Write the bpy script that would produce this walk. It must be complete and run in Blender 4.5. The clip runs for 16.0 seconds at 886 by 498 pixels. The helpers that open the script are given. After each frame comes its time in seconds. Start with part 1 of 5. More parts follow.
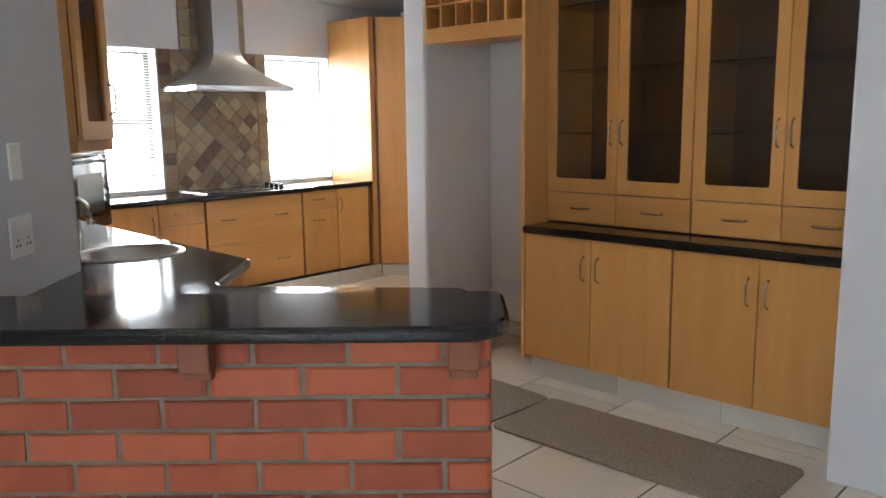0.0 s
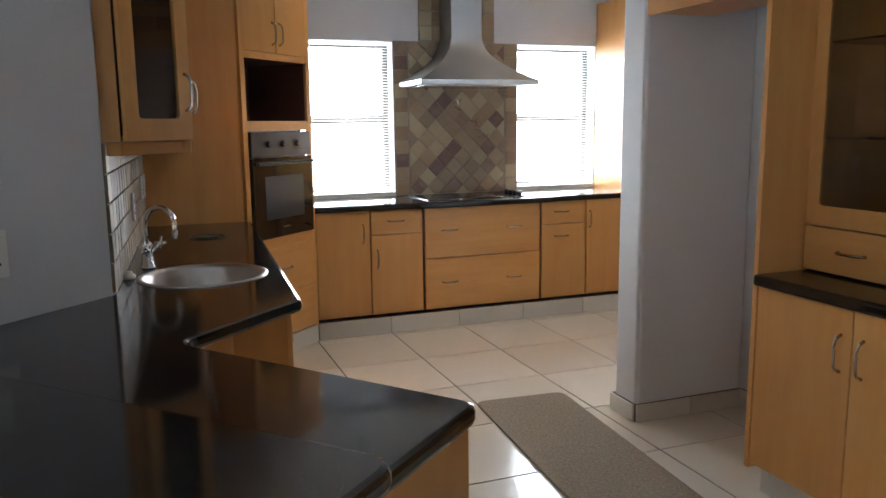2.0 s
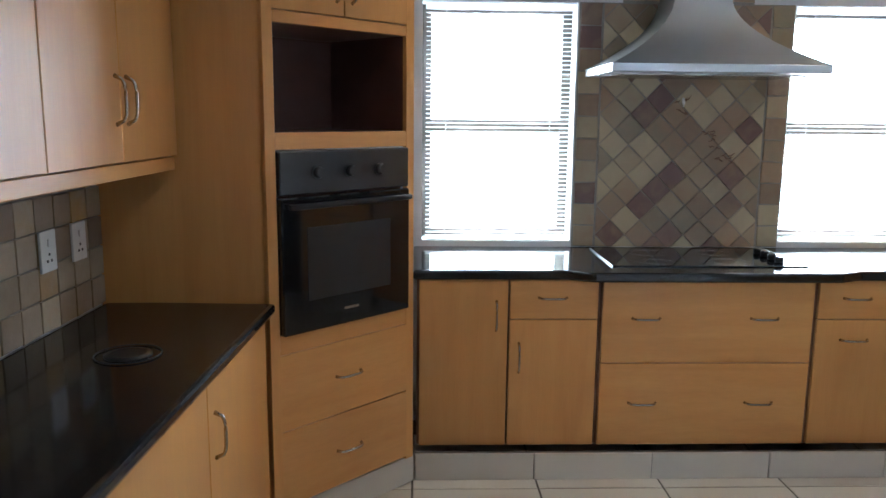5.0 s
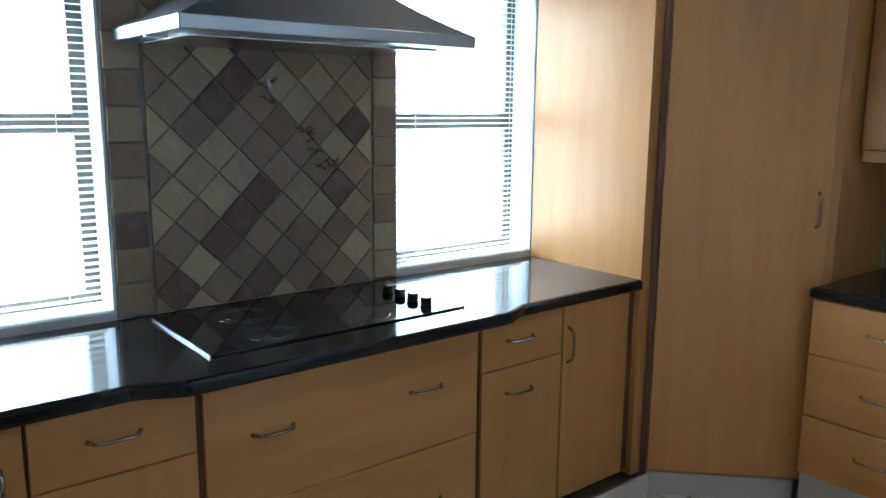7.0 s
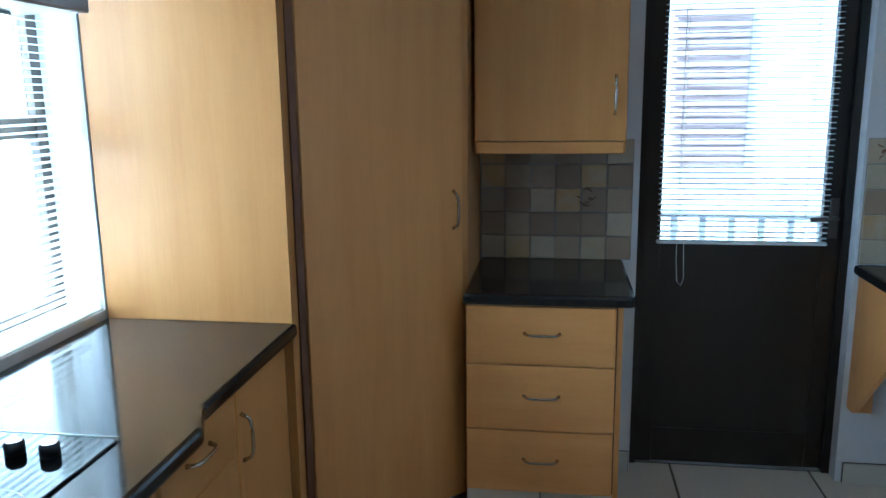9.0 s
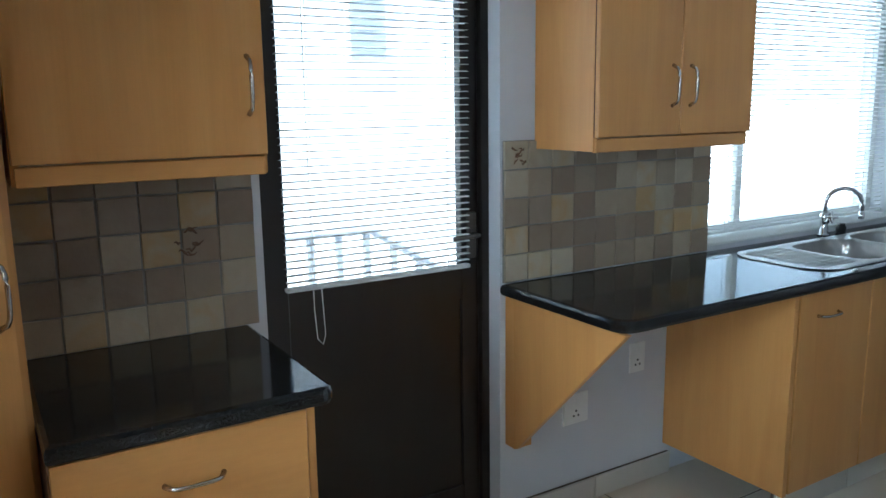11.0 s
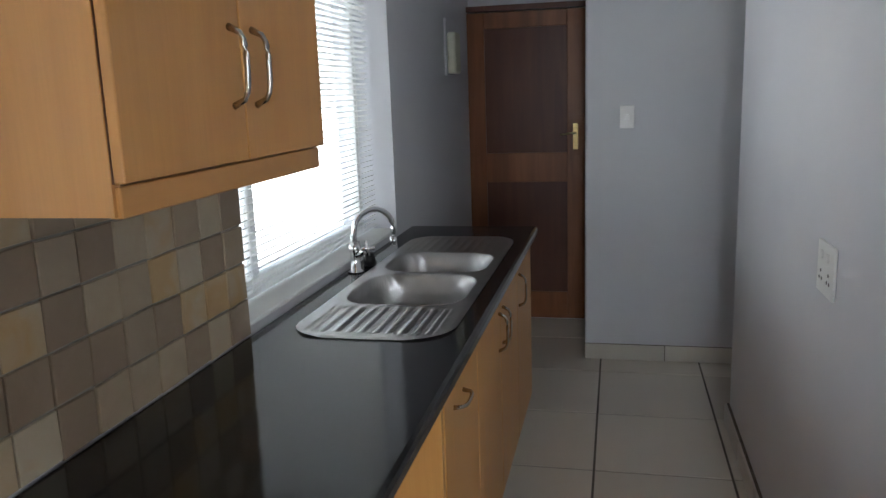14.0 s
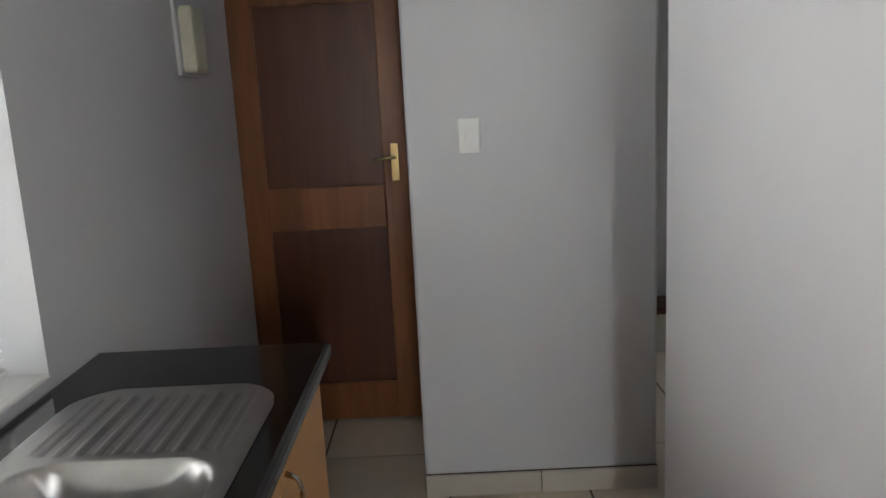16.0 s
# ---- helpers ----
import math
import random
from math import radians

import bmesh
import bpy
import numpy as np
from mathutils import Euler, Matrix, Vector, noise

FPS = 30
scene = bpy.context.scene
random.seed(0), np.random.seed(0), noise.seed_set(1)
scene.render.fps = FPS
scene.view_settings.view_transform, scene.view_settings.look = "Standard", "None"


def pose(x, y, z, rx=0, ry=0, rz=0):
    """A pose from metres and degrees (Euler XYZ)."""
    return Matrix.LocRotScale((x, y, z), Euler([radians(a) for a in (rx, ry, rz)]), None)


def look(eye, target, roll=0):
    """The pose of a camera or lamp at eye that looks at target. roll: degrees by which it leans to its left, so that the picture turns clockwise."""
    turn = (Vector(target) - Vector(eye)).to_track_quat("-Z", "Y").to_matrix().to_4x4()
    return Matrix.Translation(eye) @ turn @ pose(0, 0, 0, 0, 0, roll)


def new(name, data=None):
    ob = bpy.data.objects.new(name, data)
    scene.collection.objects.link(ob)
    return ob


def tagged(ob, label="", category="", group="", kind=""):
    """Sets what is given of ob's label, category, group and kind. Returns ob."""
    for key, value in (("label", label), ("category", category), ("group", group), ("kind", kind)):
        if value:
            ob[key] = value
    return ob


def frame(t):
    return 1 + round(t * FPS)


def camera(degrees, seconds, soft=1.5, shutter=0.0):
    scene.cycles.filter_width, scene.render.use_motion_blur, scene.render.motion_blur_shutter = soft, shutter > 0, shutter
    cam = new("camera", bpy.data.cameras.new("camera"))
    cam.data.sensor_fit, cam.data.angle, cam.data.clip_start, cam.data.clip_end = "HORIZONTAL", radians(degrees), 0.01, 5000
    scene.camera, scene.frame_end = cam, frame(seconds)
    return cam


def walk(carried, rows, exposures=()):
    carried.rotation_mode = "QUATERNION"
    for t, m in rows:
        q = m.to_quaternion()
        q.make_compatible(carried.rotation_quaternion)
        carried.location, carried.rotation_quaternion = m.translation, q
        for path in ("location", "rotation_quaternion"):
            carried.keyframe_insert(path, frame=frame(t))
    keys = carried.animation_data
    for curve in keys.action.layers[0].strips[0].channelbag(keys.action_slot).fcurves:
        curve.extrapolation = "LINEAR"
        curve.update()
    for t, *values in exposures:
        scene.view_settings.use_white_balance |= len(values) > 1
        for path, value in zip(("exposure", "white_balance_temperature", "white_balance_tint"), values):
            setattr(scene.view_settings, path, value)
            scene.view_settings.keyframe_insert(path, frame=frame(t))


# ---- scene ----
cam = camera(59.3, 16.0)
PATH = [
    (0, (0.062, -0.041, 1.477), (-1.299, 1.388, 1.149), -0.8),
    (0.5, (-0.008, 0.304, 1.472), (-1.48, 1.618, 1.145), -0.9),
    (1, (-0.078, 0.648, 1.463), (-1.689, 1.79, 1.144), -0.9),
    (1.5, (-0.189, 0.988, 1.474), (-1.944, 1.893, 1.155), -0.9),
    (2, (-0.31, 1.304, 1.46), (-2.16, 1.994, 1.142), -0.7),
    (2.5, (-0.485, 1.552, 1.45), (-2.407, 2.007, 1.135), -0.6),
    (3, (-0.775, 1.774, 1.47), (-2.745, 1.913, 1.15), -0.7),
    (3.2, (-0.881, 1.876, 1.48), (-2.854, 1.908, 1.153), -0.6),
    (5.3, (-2.56, 2.318, 1.555), (-4.528, 2.412, 1.209), 1.2),
    (5.5, (-2.716, 2.305, 1.544), (-4.675, 2.514, 1.201), 1.3),
    (6, (-3.084, 2.358, 1.562), (-4.983, 2.879, 1.214), 0.9),
    (6.5, (-3.414, 2.382, 1.563), (-5.188, 3.235, 1.21), 0.6),
    (7, (-3.697, 2.421, 1.557), (-5.233, 3.651, 1.198), 0.5),
    (7.5, (-3.984, 2.468, 1.559), (-5.2, 4.015, 1.198), 0.2),
    (8, (-4.257, 2.471, 1.554), (-5.164, 4.215, 1.19), -0.2),
    (8.5, (-4.501, 2.531, 1.54), (-5.085, 4.407, 1.166), -0.4),
    (9, (-4.723, 2.679, 1.585), (-5.01, 4.619, 1.192), -0.7),
    (9.2, (-4.812, 2.751, 1.589), (-4.977, 4.703, 1.187), -0.6),
    (11.3, (-5.1, 3.882, 1.505), (-3.908, 5.445, 1.141), -0.9),
    (11.5, (-5.068, 3.992, 1.495), (-3.773, 5.473, 1.131), -0.9),
    (12, (-5.007, 4.251, 1.487), (-3.476, 5.491, 1.145), -1.4),
    (12.5, (-4.969, 4.437, 1.535), (-3.292, 5.455, 1.147), -0.7),
    (13, (-4.876, 4.592, 1.52), (-3.081, 5.379, 1.126), -0.9),
    (13.5, (-4.634, 4.733, 1.525), (-2.754, 5.291, 1.131), -1.3),
    (14, (-4.329, 4.891, 1.518), (-2.417, 5.325, 1.124), -2.0),
    (14.5, (-3.983, 4.953, 1.502), (-2.039, 5.202, 1.105), -2.0),
    (15, (-3.557, 4.969, 1.515), (-1.601, 5.073, 1.112), -2.1),
    (15.5, (-3.121, 4.971, 1.507), (-1.162, 5.06, 1.115), -2.6),
    (16, (-2.736, 4.928, 1.516), (-0.776, 4.944, 1.117), -2.9),
]
walk(cam, [(t, look(eye, target, roll)) for t, eye, target, roll in PATH], [(0, 3.1, 6200, 9), (1.5, 2.9, 5900, 7), (3, 2.6, 5900, 7), (5.5, 2.75, 5100, 2), (6.2, 2.7, 5000, 0), (7, 2.0, 4750, -4), (9, 1.95, 4450, -6), (11.5, 2.2, 5500, 1), (12.5, 2.05, 6100, 7), (13.5, 1.95, 6300, 9), (14.5, 2.2, 6000, 9), (16, 2.5, 6800, 10)])

# ---- world and light ----
world = bpy.data.worlds.new("sky")
scene.world = world
world.use_nodes = True
wn = world.node_tree.nodes
sky = wn.new("ShaderNodeTexSky")
sky.sky_type = "NISHITA"
sky.sun_disc = False
SUN_ELEV, SUN_AZ = radians(62), radians(-120)
sky.sun_elevation, sky.sun_rotation = SUN_ELEV, SUN_AZ
sky.air_density, sky.dust_density = 1.0, 2.5
wn["Background"].inputs[1].default_value = 0.15
world.node_tree.links.new(sky.outputs[0], wn["Background"].inputs[0])
sun_data = bpy.data.lights.new("sun", "SUN")
sun_data.energy, sun_data.angle, sun_data.color = 4.5, radians(0.6), (1.0, 0.95, 0.87)
sun_ob = new("sun", sun_data)
sun_dir = Vector((math.sin(SUN_AZ) * math.cos(SUN_ELEV), math.cos(SUN_AZ) * math.cos(SUN_ELEV), math.sin(SUN_ELEV)))
sun_ob.matrix_world = look(sun_dir * 30, (0, 0, 0))


def window_light(name, x, y, z, target, w, h, power):
    """Skylight entering a window opening, just outside the glass."""
    d = bpy.data.lights.new(name, "AREA")
    d.shape, d.size, d.size_y, d.energy, d.color = "RECTANGLE", w, h, power, (0.93, 0.97, 1.0)
    o = new(name, d)
    o.matrix_world = look((x, y, z), target)
    return o


for n_, x_, y_, z_, t_, w_, h_, p_ in (
        ("window_light", -6.30, 2.707, 1.515, (0, 2.707, 1.515), 0.66, 1.08, 9.0), ("window_light", -6.30, 4.485, 1.515, (0, 4.485, 1.515), 0.66, 1.08, 9.0),
        ("window_light", -1.815, 6.06, 1.51, (-1.815, 0, 1.51), 1.36, 1.06, 2.4),
        ("window_light", 1.2, -3.24, 1.2, (1.2, 0, 1.2), 2.9, 1.7, 2.0)):
    window_light(n_, x_, y_, z_, t_, w_, h_, p_)
DOWNLIGHTS = ((-5.40, 2.57), (-4.31, 2.64), (-5.43, 4.25), (-4.31, 4.25))
for x_, y_ in DOWNLIGHTS:
    d_ = bpy.data.lights.new("downlight_lamp", "SPOT")
    d_.energy, d_.color, d_.spot_size, d_.spot_blend, d_.shadow_soft_size = 2.2, (1.0, 0.82, 0.60), radians(120), 0.6, 0.03
    new("downlight_lamp", d_).matrix_world = look((x_, y_, 2.585), (x_, y_ + 0.001, 0))


# ---- materials ----
def mat(name):
    m = bpy.data.materials.new(name)
    m.use_nodes = True
    n, l = m.node_tree.nodes, m.node_tree.links
    return m, n, l, n["Principled BSDF"]


def ramp(n, cols):
    r = n.new("ShaderNodeValToRGB")
    els = r.color_ramp.elements
    while len(els) < len(cols):
        els.new(0.5)
    for e, (p, c) in zip(els, cols):
        e.position, e.color = p, (*c, 1)
    return r


def noisy(name, c1, c2, scale=(8, 8, 8), rough=0.5, metal=0.0, bump=0.0, bscale=60, detail=4, spec=0.5, rvar=0.0, coords="Object", coat=0.0):
    """A surface whose colour drifts between two tones, with fine relief and uneven gloss."""
    m, n, l, p = mat(name)
    tc, mp, ns = n.new("ShaderNodeTexCoord"), n.new("ShaderNodeMapping"), n.new("ShaderNodeTexNoise")
    mp.inputs["Scale"].default_value = scale
    l.new(tc.outputs[coords], mp.inputs[0])
    l.new(mp.outputs[0], ns.inputs["Vector"])
    ns.inputs["Scale"].default_value, ns.inputs["Detail"].default_value = 1, detail
    r = ramp(n, [(0.3, c1), (0.7, c2)])
    l.new(ns.outputs["Fac"], r.inputs[0])
    l.new(r.outputs[0], p.inputs["Base Color"])
    p.inputs["Roughness"].default_value, p.inputs["Metallic"].default_value = rough, metal
    p.inputs["Specular IOR Level"].default_value = spec
    p.inputs["Coat Weight"].default_value = coat
    n2 = n.new("ShaderNodeTexNoise")
    n2.inputs["Scale"].default_value, n2.inputs["Detail"].default_value = bscale, 3
    l.new(tc.outputs[coords], n2.inputs["Vector"])
    if bump:
        b = n.new("ShaderNodeBump")
        b.inputs["Strength"].default_value, b.inputs["Distance"].default_value = bump, 0.002
        l.new(n2.outputs["Fac"], b.inputs["Height"])
        l.new(b.outputs[0], p.inputs["Normal"])
    if rvar:
        mr = n.new("ShaderNodeMapRange")
        mr.inputs["To Min"].default_value, mr.inputs["To Max"].default_value = max(rough - rvar, 0.02), rough + rvar
        l.new(ns.outputs["Fac"], mr.inputs["Value"])
        l.new(mr.outputs[0], p.inputs["Roughness"])
    return m


def wood(name, c1, c2, c3, rough=0.33, grain=(14, 14, 1.2)):
    """Wood-grain board: long drifting grain along z with fine streaks, a tone of its own for each board."""
    m, n, l, p = mat(name)
    tc, mp, ns = n.new("ShaderNodeTexCoord"), n.new("ShaderNodeMapping"), n.new("ShaderNodeTexNoise")
    oi, add = n.new("ShaderNodeObjectInfo"), n.new("ShaderNodeVectorMath")
    add.operation = "ADD"
    sc = n.new("ShaderNodeVectorMath")
    sc.operation = "SCALE"
    sc.inputs[0].default_value = (7.3, 3.1, 5.7)
    l.new(oi.outputs["Random"], sc.inputs["Scale"])
    l.new(tc.outputs["Object"], add.inputs[0])
    l.new(sc.outputs[0], add.inputs[1])
    mp.inputs["Scale"].default_value = grain
    l.new(add.outputs[0], mp.inputs[0])
    l.new(mp.outputs[0], ns.inputs["Vector"])
    ns.inputs["Scale"].default_value, ns.inputs["Detail"].default_value, ns.inputs["Distortion"].default_value = 1.0, 6, 0.6
    r = ramp(n, [(0.25, c1), (0.5, c2), (0.78, c3)])
    l.new(ns.outputs["Fac"], r.inputs[0])
    n3 = n.new("ShaderNodeTexNoise")
    m3 = n.new("ShaderNodeMapping")
    m3.inputs["Scale"].default_value = (grain[0] * 14, grain[1] * 14, grain[2] * 6)
    l.new(add.outputs[0], m3.inputs[0])
    l.new(m3.outputs[0], n3.inputs["Vector"])
    n3.inputs["Scale"].default_value = 1.0
    mix = n.new("ShaderNodeMix")
    mix.data_type, mix.blend_type = "RGBA", "MULTIPLY"
    mix.inputs[0].default_value = 0.10
    r3 = ramp(n, [(0.3, (0.55, 0.5, 0.45)), (0.65, (1, 1, 1))])
    l.new(n3.outputs["Fac"], r3.inputs[0])
    l.new(r.outputs[0], mix.inputs[6])
    l.new(r3.outputs[0], mix.inputs[7])
    hsv = n.new("ShaderNodeHueSaturation")
    mr = n.new("ShaderNodeMapRange")
    mr.inputs["To Min"].default_value, mr.inputs["To Max"].default_value = 0.92, 1.07
    l.new(oi.outputs["Random"], mr.inputs["Value"])
    l.new(mr.outputs[0], hsv.inputs["Value"])
    l.new(mix.outputs[2], hsv.inputs["Color"])
    l.new(hsv.outputs[0], p.inputs["Base Color"])
    mr2 = n.new("ShaderNodeMapRange")
    mr2.inputs["To Min"].default_value, mr2.inputs["To Max"].default_value = rough - 0.07, rough + 0.1
    l.new(ns.outputs["Fac"], mr2.inputs["Value"])
    l.new(mr2.outputs[0], p.inputs["Roughness"])
    p.inputs["Specular IOR Level"].default_value = 0.4
    return m


def pieces(name, cols, rough=0.5, bump=0.4, bscale=25, vein=6.0, var=0.5, spec=0.4):
    """Tiles, bricks or stones: each takes a tone of its own from the ramp, with veins and pitting."""
    m, n, l, p = mat(name)
    tc, oi = n.new("ShaderNodeTexCoord"), n.new("ShaderNodeObjectInfo")
    off = n.new("ShaderNodeVectorMath")
    off.operation = "SCALE"
    off.inputs[0].default_value = (31.0, 17.0, 23.0)
    l.new(oi.outputs["Random"], off.inputs["Scale"])
    add = n.new("ShaderNodeVectorMath")
    l.new(tc.outputs["Object"], add.inputs[0])
    l.new(off.outputs[0], add.inputs[1])
    ns = n.new("ShaderNodeTexNoise")
    ns.inputs["Scale"].default_value, ns.inputs["Detail"].default_value, ns.inputs["Distortion"].default_value = vein, 6, 1.2
    l.new(add.outputs[0], ns.inputs["Vector"])
    ma = n.new("ShaderNodeMath")
    ma.operation = "MULTIPLY_ADD"
    sub = n.new("ShaderNodeMath")
    sub.operation = "SUBTRACT"
    sub.inputs[1].default_value = 0.5
    l.new(ns.outputs["Fac"], sub.inputs[0])
    l.new(sub.outputs[0], ma.inputs[0])
    ma.inputs[1].default_value = var
    l.new(oi.outputs["Random"], ma.inputs[2])
    r = ramp(n, cols)
    l.new(ma.outputs[0], r.inputs[0])
    l.new(r.outputs[0], p.inputs["Base Color"])
    n2 = n.new("ShaderNodeTexNoise")
    n2.inputs["Scale"].default_value, n2.inputs["Detail"].default_value = bscale, 5
    l.new(add.outputs[0], n2.inputs["Vector"])
    b = n.new("ShaderNodeBump")
    b.inputs["Strength"].default_value, b.inputs["Distance"].default_value = bump, 0.004
    l.new(n2.outputs["Fac"], b.inputs["Height"])
    l.new(b.outputs[0], p.inputs["Normal"])
    mr = n.new("ShaderNodeMapRange")
    mr.inputs["To Min"].default_value, mr.inputs["To Max"].default_value = rough - 0.1, rough + 0.15
    l.new(n2.outputs["Fac"], mr.inputs["Value"])
    l.new(mr.outputs[0], p.inputs["Roughness"])
    p.inputs["Specular IOR Level"].default_value = spec
    return m


def granite():
    m, n, l, p = mat("black_granite")
    tc = n.new("ShaderNodeTexCoord")
    v = n.new("ShaderNodeTexNoise")
    v.inputs["Scale"].default_value, v.inputs["Detail"].default_value = 420, 3
    l.new(tc.outputs["Object"], v.inputs["Vector"])
    r = ramp(n, [(0.42, (0.006, 0.006, 0.007)), (0.62, (0.02, 0.02, 0.02)), (0.74, (0.10, 0.095, 0.085))])
    l.new(v.outputs["Fac"], r.inputs[0])
    l.new(r.outputs[0], p.inputs["Base Color"])
    s = n.new("ShaderNodeTexNoise")
    s.inputs["Scale"].default_value, s.inputs["Detail"].default_value = 5, 8
    l.new(tc.outputs["Object"], s.inputs["Vector"])
    mr = n.new("ShaderNodeMapRange")
    mr.inputs["To Min"].default_value, mr.inputs["To Max"].default_value = 0.05, 0.13
    l.new(s.outputs["Fac"], mr.inputs["Value"])
    l.new(mr.outputs[0], p.inputs["Roughness"])
    b = n.new("ShaderNodeBump")
    b.inputs["Strength"].default_value, b.inputs["Distance"].default_value = 0.035, 0.0007
    l.new(v.outputs["Fac"], b.inputs["Height"])
    l.new(b.outputs[0], p.inputs["Normal"])
    return m


def glass(name, tint=(1, 1, 1), rough=0.0):
    m, n, l, p = mat(name)
    p.inputs["Base Color"].default_value = (*tint, 1)
    p.inputs["Roughness"].default_value = rough
    p.inputs["Transmission Weight"].default_value = 1.0
    p.inputs["IOR"].default_value = 1.45
    return m


def glow(name, col, strength):
    m, n, l, p = mat(name)
    p.inputs["Emission Color"].default_value = (*col, 1)
    p.inputs["Emission Strength"].default_value = strength
    return m


MAPLE = wood("maple_board", (0.55, 0.255, 0.072), (0.59, 0.288, 0.086), (0.63, 0.322, 0.102))
MAPLE_H = wood("maple_board_level", (0.55, 0.255, 0.072), (0.59, 0.288, 0.086), (0.63, 0.322, 0.102), grain=(1.2, 14, 14))
CARCASS = noisy("dark_board_edge", (0.13, 0.055, 0.028), (0.18, 0.075, 0.035), rough=0.5)
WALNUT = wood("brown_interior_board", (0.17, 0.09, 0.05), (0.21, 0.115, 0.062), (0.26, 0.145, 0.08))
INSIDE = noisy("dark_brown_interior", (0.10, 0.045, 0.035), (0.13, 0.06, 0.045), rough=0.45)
DOORWOOD = wood("mahogany_frame", (0.16, 0.055, 0.02), (0.24, 0.085, 0.03), (0.32, 0.12, 0.045), rough=0.35)
DOORPANEL = wood("mahogany_panel", (0.075, 0.022, 0.012), (0.10, 0.03, 0.015), (0.13, 0.042, 0.02), rough=0.35)
DARKDOOR = noisy("dark_stained_door", (0.012, 0.008, 0.006), (0.022, 0.014, 0.010), scale=(6, 6, 1), rough=0.35, bump=0.1)
GRANITE = granite()
PLASTER = noisy("grey_white_wall_paint", (0.60, 0.60, 0.63), (0.66, 0.66, 0.68), scale=(1.5, 1.5, 1.5), rough=0.75, bump=0.12, bscale=45, rvar=0.1)
CEILING = noisy("white_ceiling_paint", (0.74, 0.74, 0.73), (0.80, 0.80, 0.79), scale=(2, 2, 2), rough=0.9)
STEEL = noisy("brushed_steel", (0.40, 0.40, 0.41), (0.44, 0.44, 0.45), scale=(3, 3, 3), rough=0.33, metal=1.0, rvar=0.03)
SINKSTEEL = noisy("sink_steel", (0.46, 0.45, 0.44), (0.54, 0.53, 0.52), scale=(20, 20, 20), rough=0.32, metal=1.0, rvar=0.06)
CHROME = noisy("chrome", (0.75, 0.75, 0.76), (0.82, 0.82, 0.82), rough=0.07, metal=1.0)
SATIN = noisy("satin_nickel", (0.42, 0.40, 0.37), (0.50, 0.48, 0.44), rough=0.22, metal=1.0)
BRASS = noisy("brass", (0.45, 0.34, 0.16), (0.55, 0.42, 0.2), rough=0.25, metal=1.0)
BLACKGLASS = noisy("black_glass", (0.006, 0.007, 0.009), (0.009, 0.010, 0.013), rough=0.05, spec=0.6)
BLACK = noisy("black_enamel", (0.008, 0.009, 0.011), (0.014, 0.015, 0.018), rough=0.3)
SLATE = pieces("slate_tile", [(0.02, (0.15, 0.09, 0.078)), (0.2, (0.25, 0.18, 0.122)), (0.4, (0.235, 0.205, 0.142)), (0.55, (0.31, 0.215, 0.138)),
                              (0.75, (0.345, 0.29, 0.19)), (0.95, (0.43, 0.355, 0.23))], rough=0.45, bump=0.5, bscale=30, vein=9, var=0.35)
SPLASH = pieces("stone_splash_tile", [(0.05, (0.24, 0.175, 0.12)), (0.3, (0.29, 0.225, 0.16)), (0.55, (0.36, 0.28, 0.19)), (0.8, (0.43, 0.36, 0.26)), (0.97, (0.42, 0.28, 0.13))],
                rough=0.45, bump=0.4, bscale=30, vein=9, var=0.4)
GROUT = noisy("grey_grout", (0.22, 0.205, 0.185), (0.29, 0.27, 0.24), scale=(30, 30, 30), rough=0.9, bump=0.3)
FLOORGROUT = noisy("dark_floor_grout", (0.10, 0.08, 0.065), (0.15, 0.12, 0.10), scale=(30, 30, 30), rough=0.9)
FLOORTILE = pieces("cream_floor_tile", [(0.0, (0.62, 0.55, 0.46)), (0.5, (0.68, 0.61, 0.51)), (1.0, (0.72, 0.65, 0.555))], rough=0.12, bump=0.015, bscale=6, vein=2.0, var=0.35, spec=0.5)
SKIRT = pieces("cream_skirting_tile", [(0.0, (0.52, 0.48, 0.42)), (1.0, (0.64, 0.60, 0.53))], rough=0.35, bump=0.06, bscale=9, vein=3, var=0.5)
BRICK = pieces("red_face_brick", [(0.0, (0.25, 0.058, 0.026)), (0.5, (0.34, 0.080, 0.034)), (1.0, (0.42, 0.108, 0.046))], rough=0.6, bump=0.35, bscale=70, vein=8, var=0.7)
MORTAR = noisy("mortar", (0.17, 0.14, 0.115), (0.25, 0.21, 0.175), scale=(25, 25, 25), rough=0.95, bump=0.6, bscale=120)
CORBEL = wood("stained_corbel", (0.15, 0.045, 0.02), (0.20, 0.06, 0.028), (0.26, 0.085, 0.04), rough=0.4)
SLAT = noisy("white_blind_slat", (0.78, 0.78, 0.77), (0.84, 0.84, 0.83), rough=0.45)
sn, sl = SLAT.node_tree.nodes, SLAT.node_tree.links
tr_, mx_ = sn.new("ShaderNodeBsdfTranslucent"), sn.new("ShaderNodeMixShader")
tr_.inputs[0].default_value = (0.85, 0.85, 0.83, 1)
mx_.inputs[0].default_value = 0.7
sl.new(sn["Principled BSDF"].outputs[0], mx_.inputs[1])
sl.new(tr_.outputs[0], mx_.inputs[2])
sl.new(mx_.outputs[0], sn["Material Output"].inputs[0])
WHITE = noisy("white_plastic", (0.78, 0.78, 0.76), (0.84, 0.84, 0.82), rough=0.35)
CREAM = noisy("aged_cream_plastic", (0.58, 0.57, 0.45), (0.64, 0.63, 0.50), rough=0.45)
FRAMEWHITE = noisy("white_window_frame", (0.72, 0.72, 0.70), (0.78, 0.78, 0.76), rough=0.5)
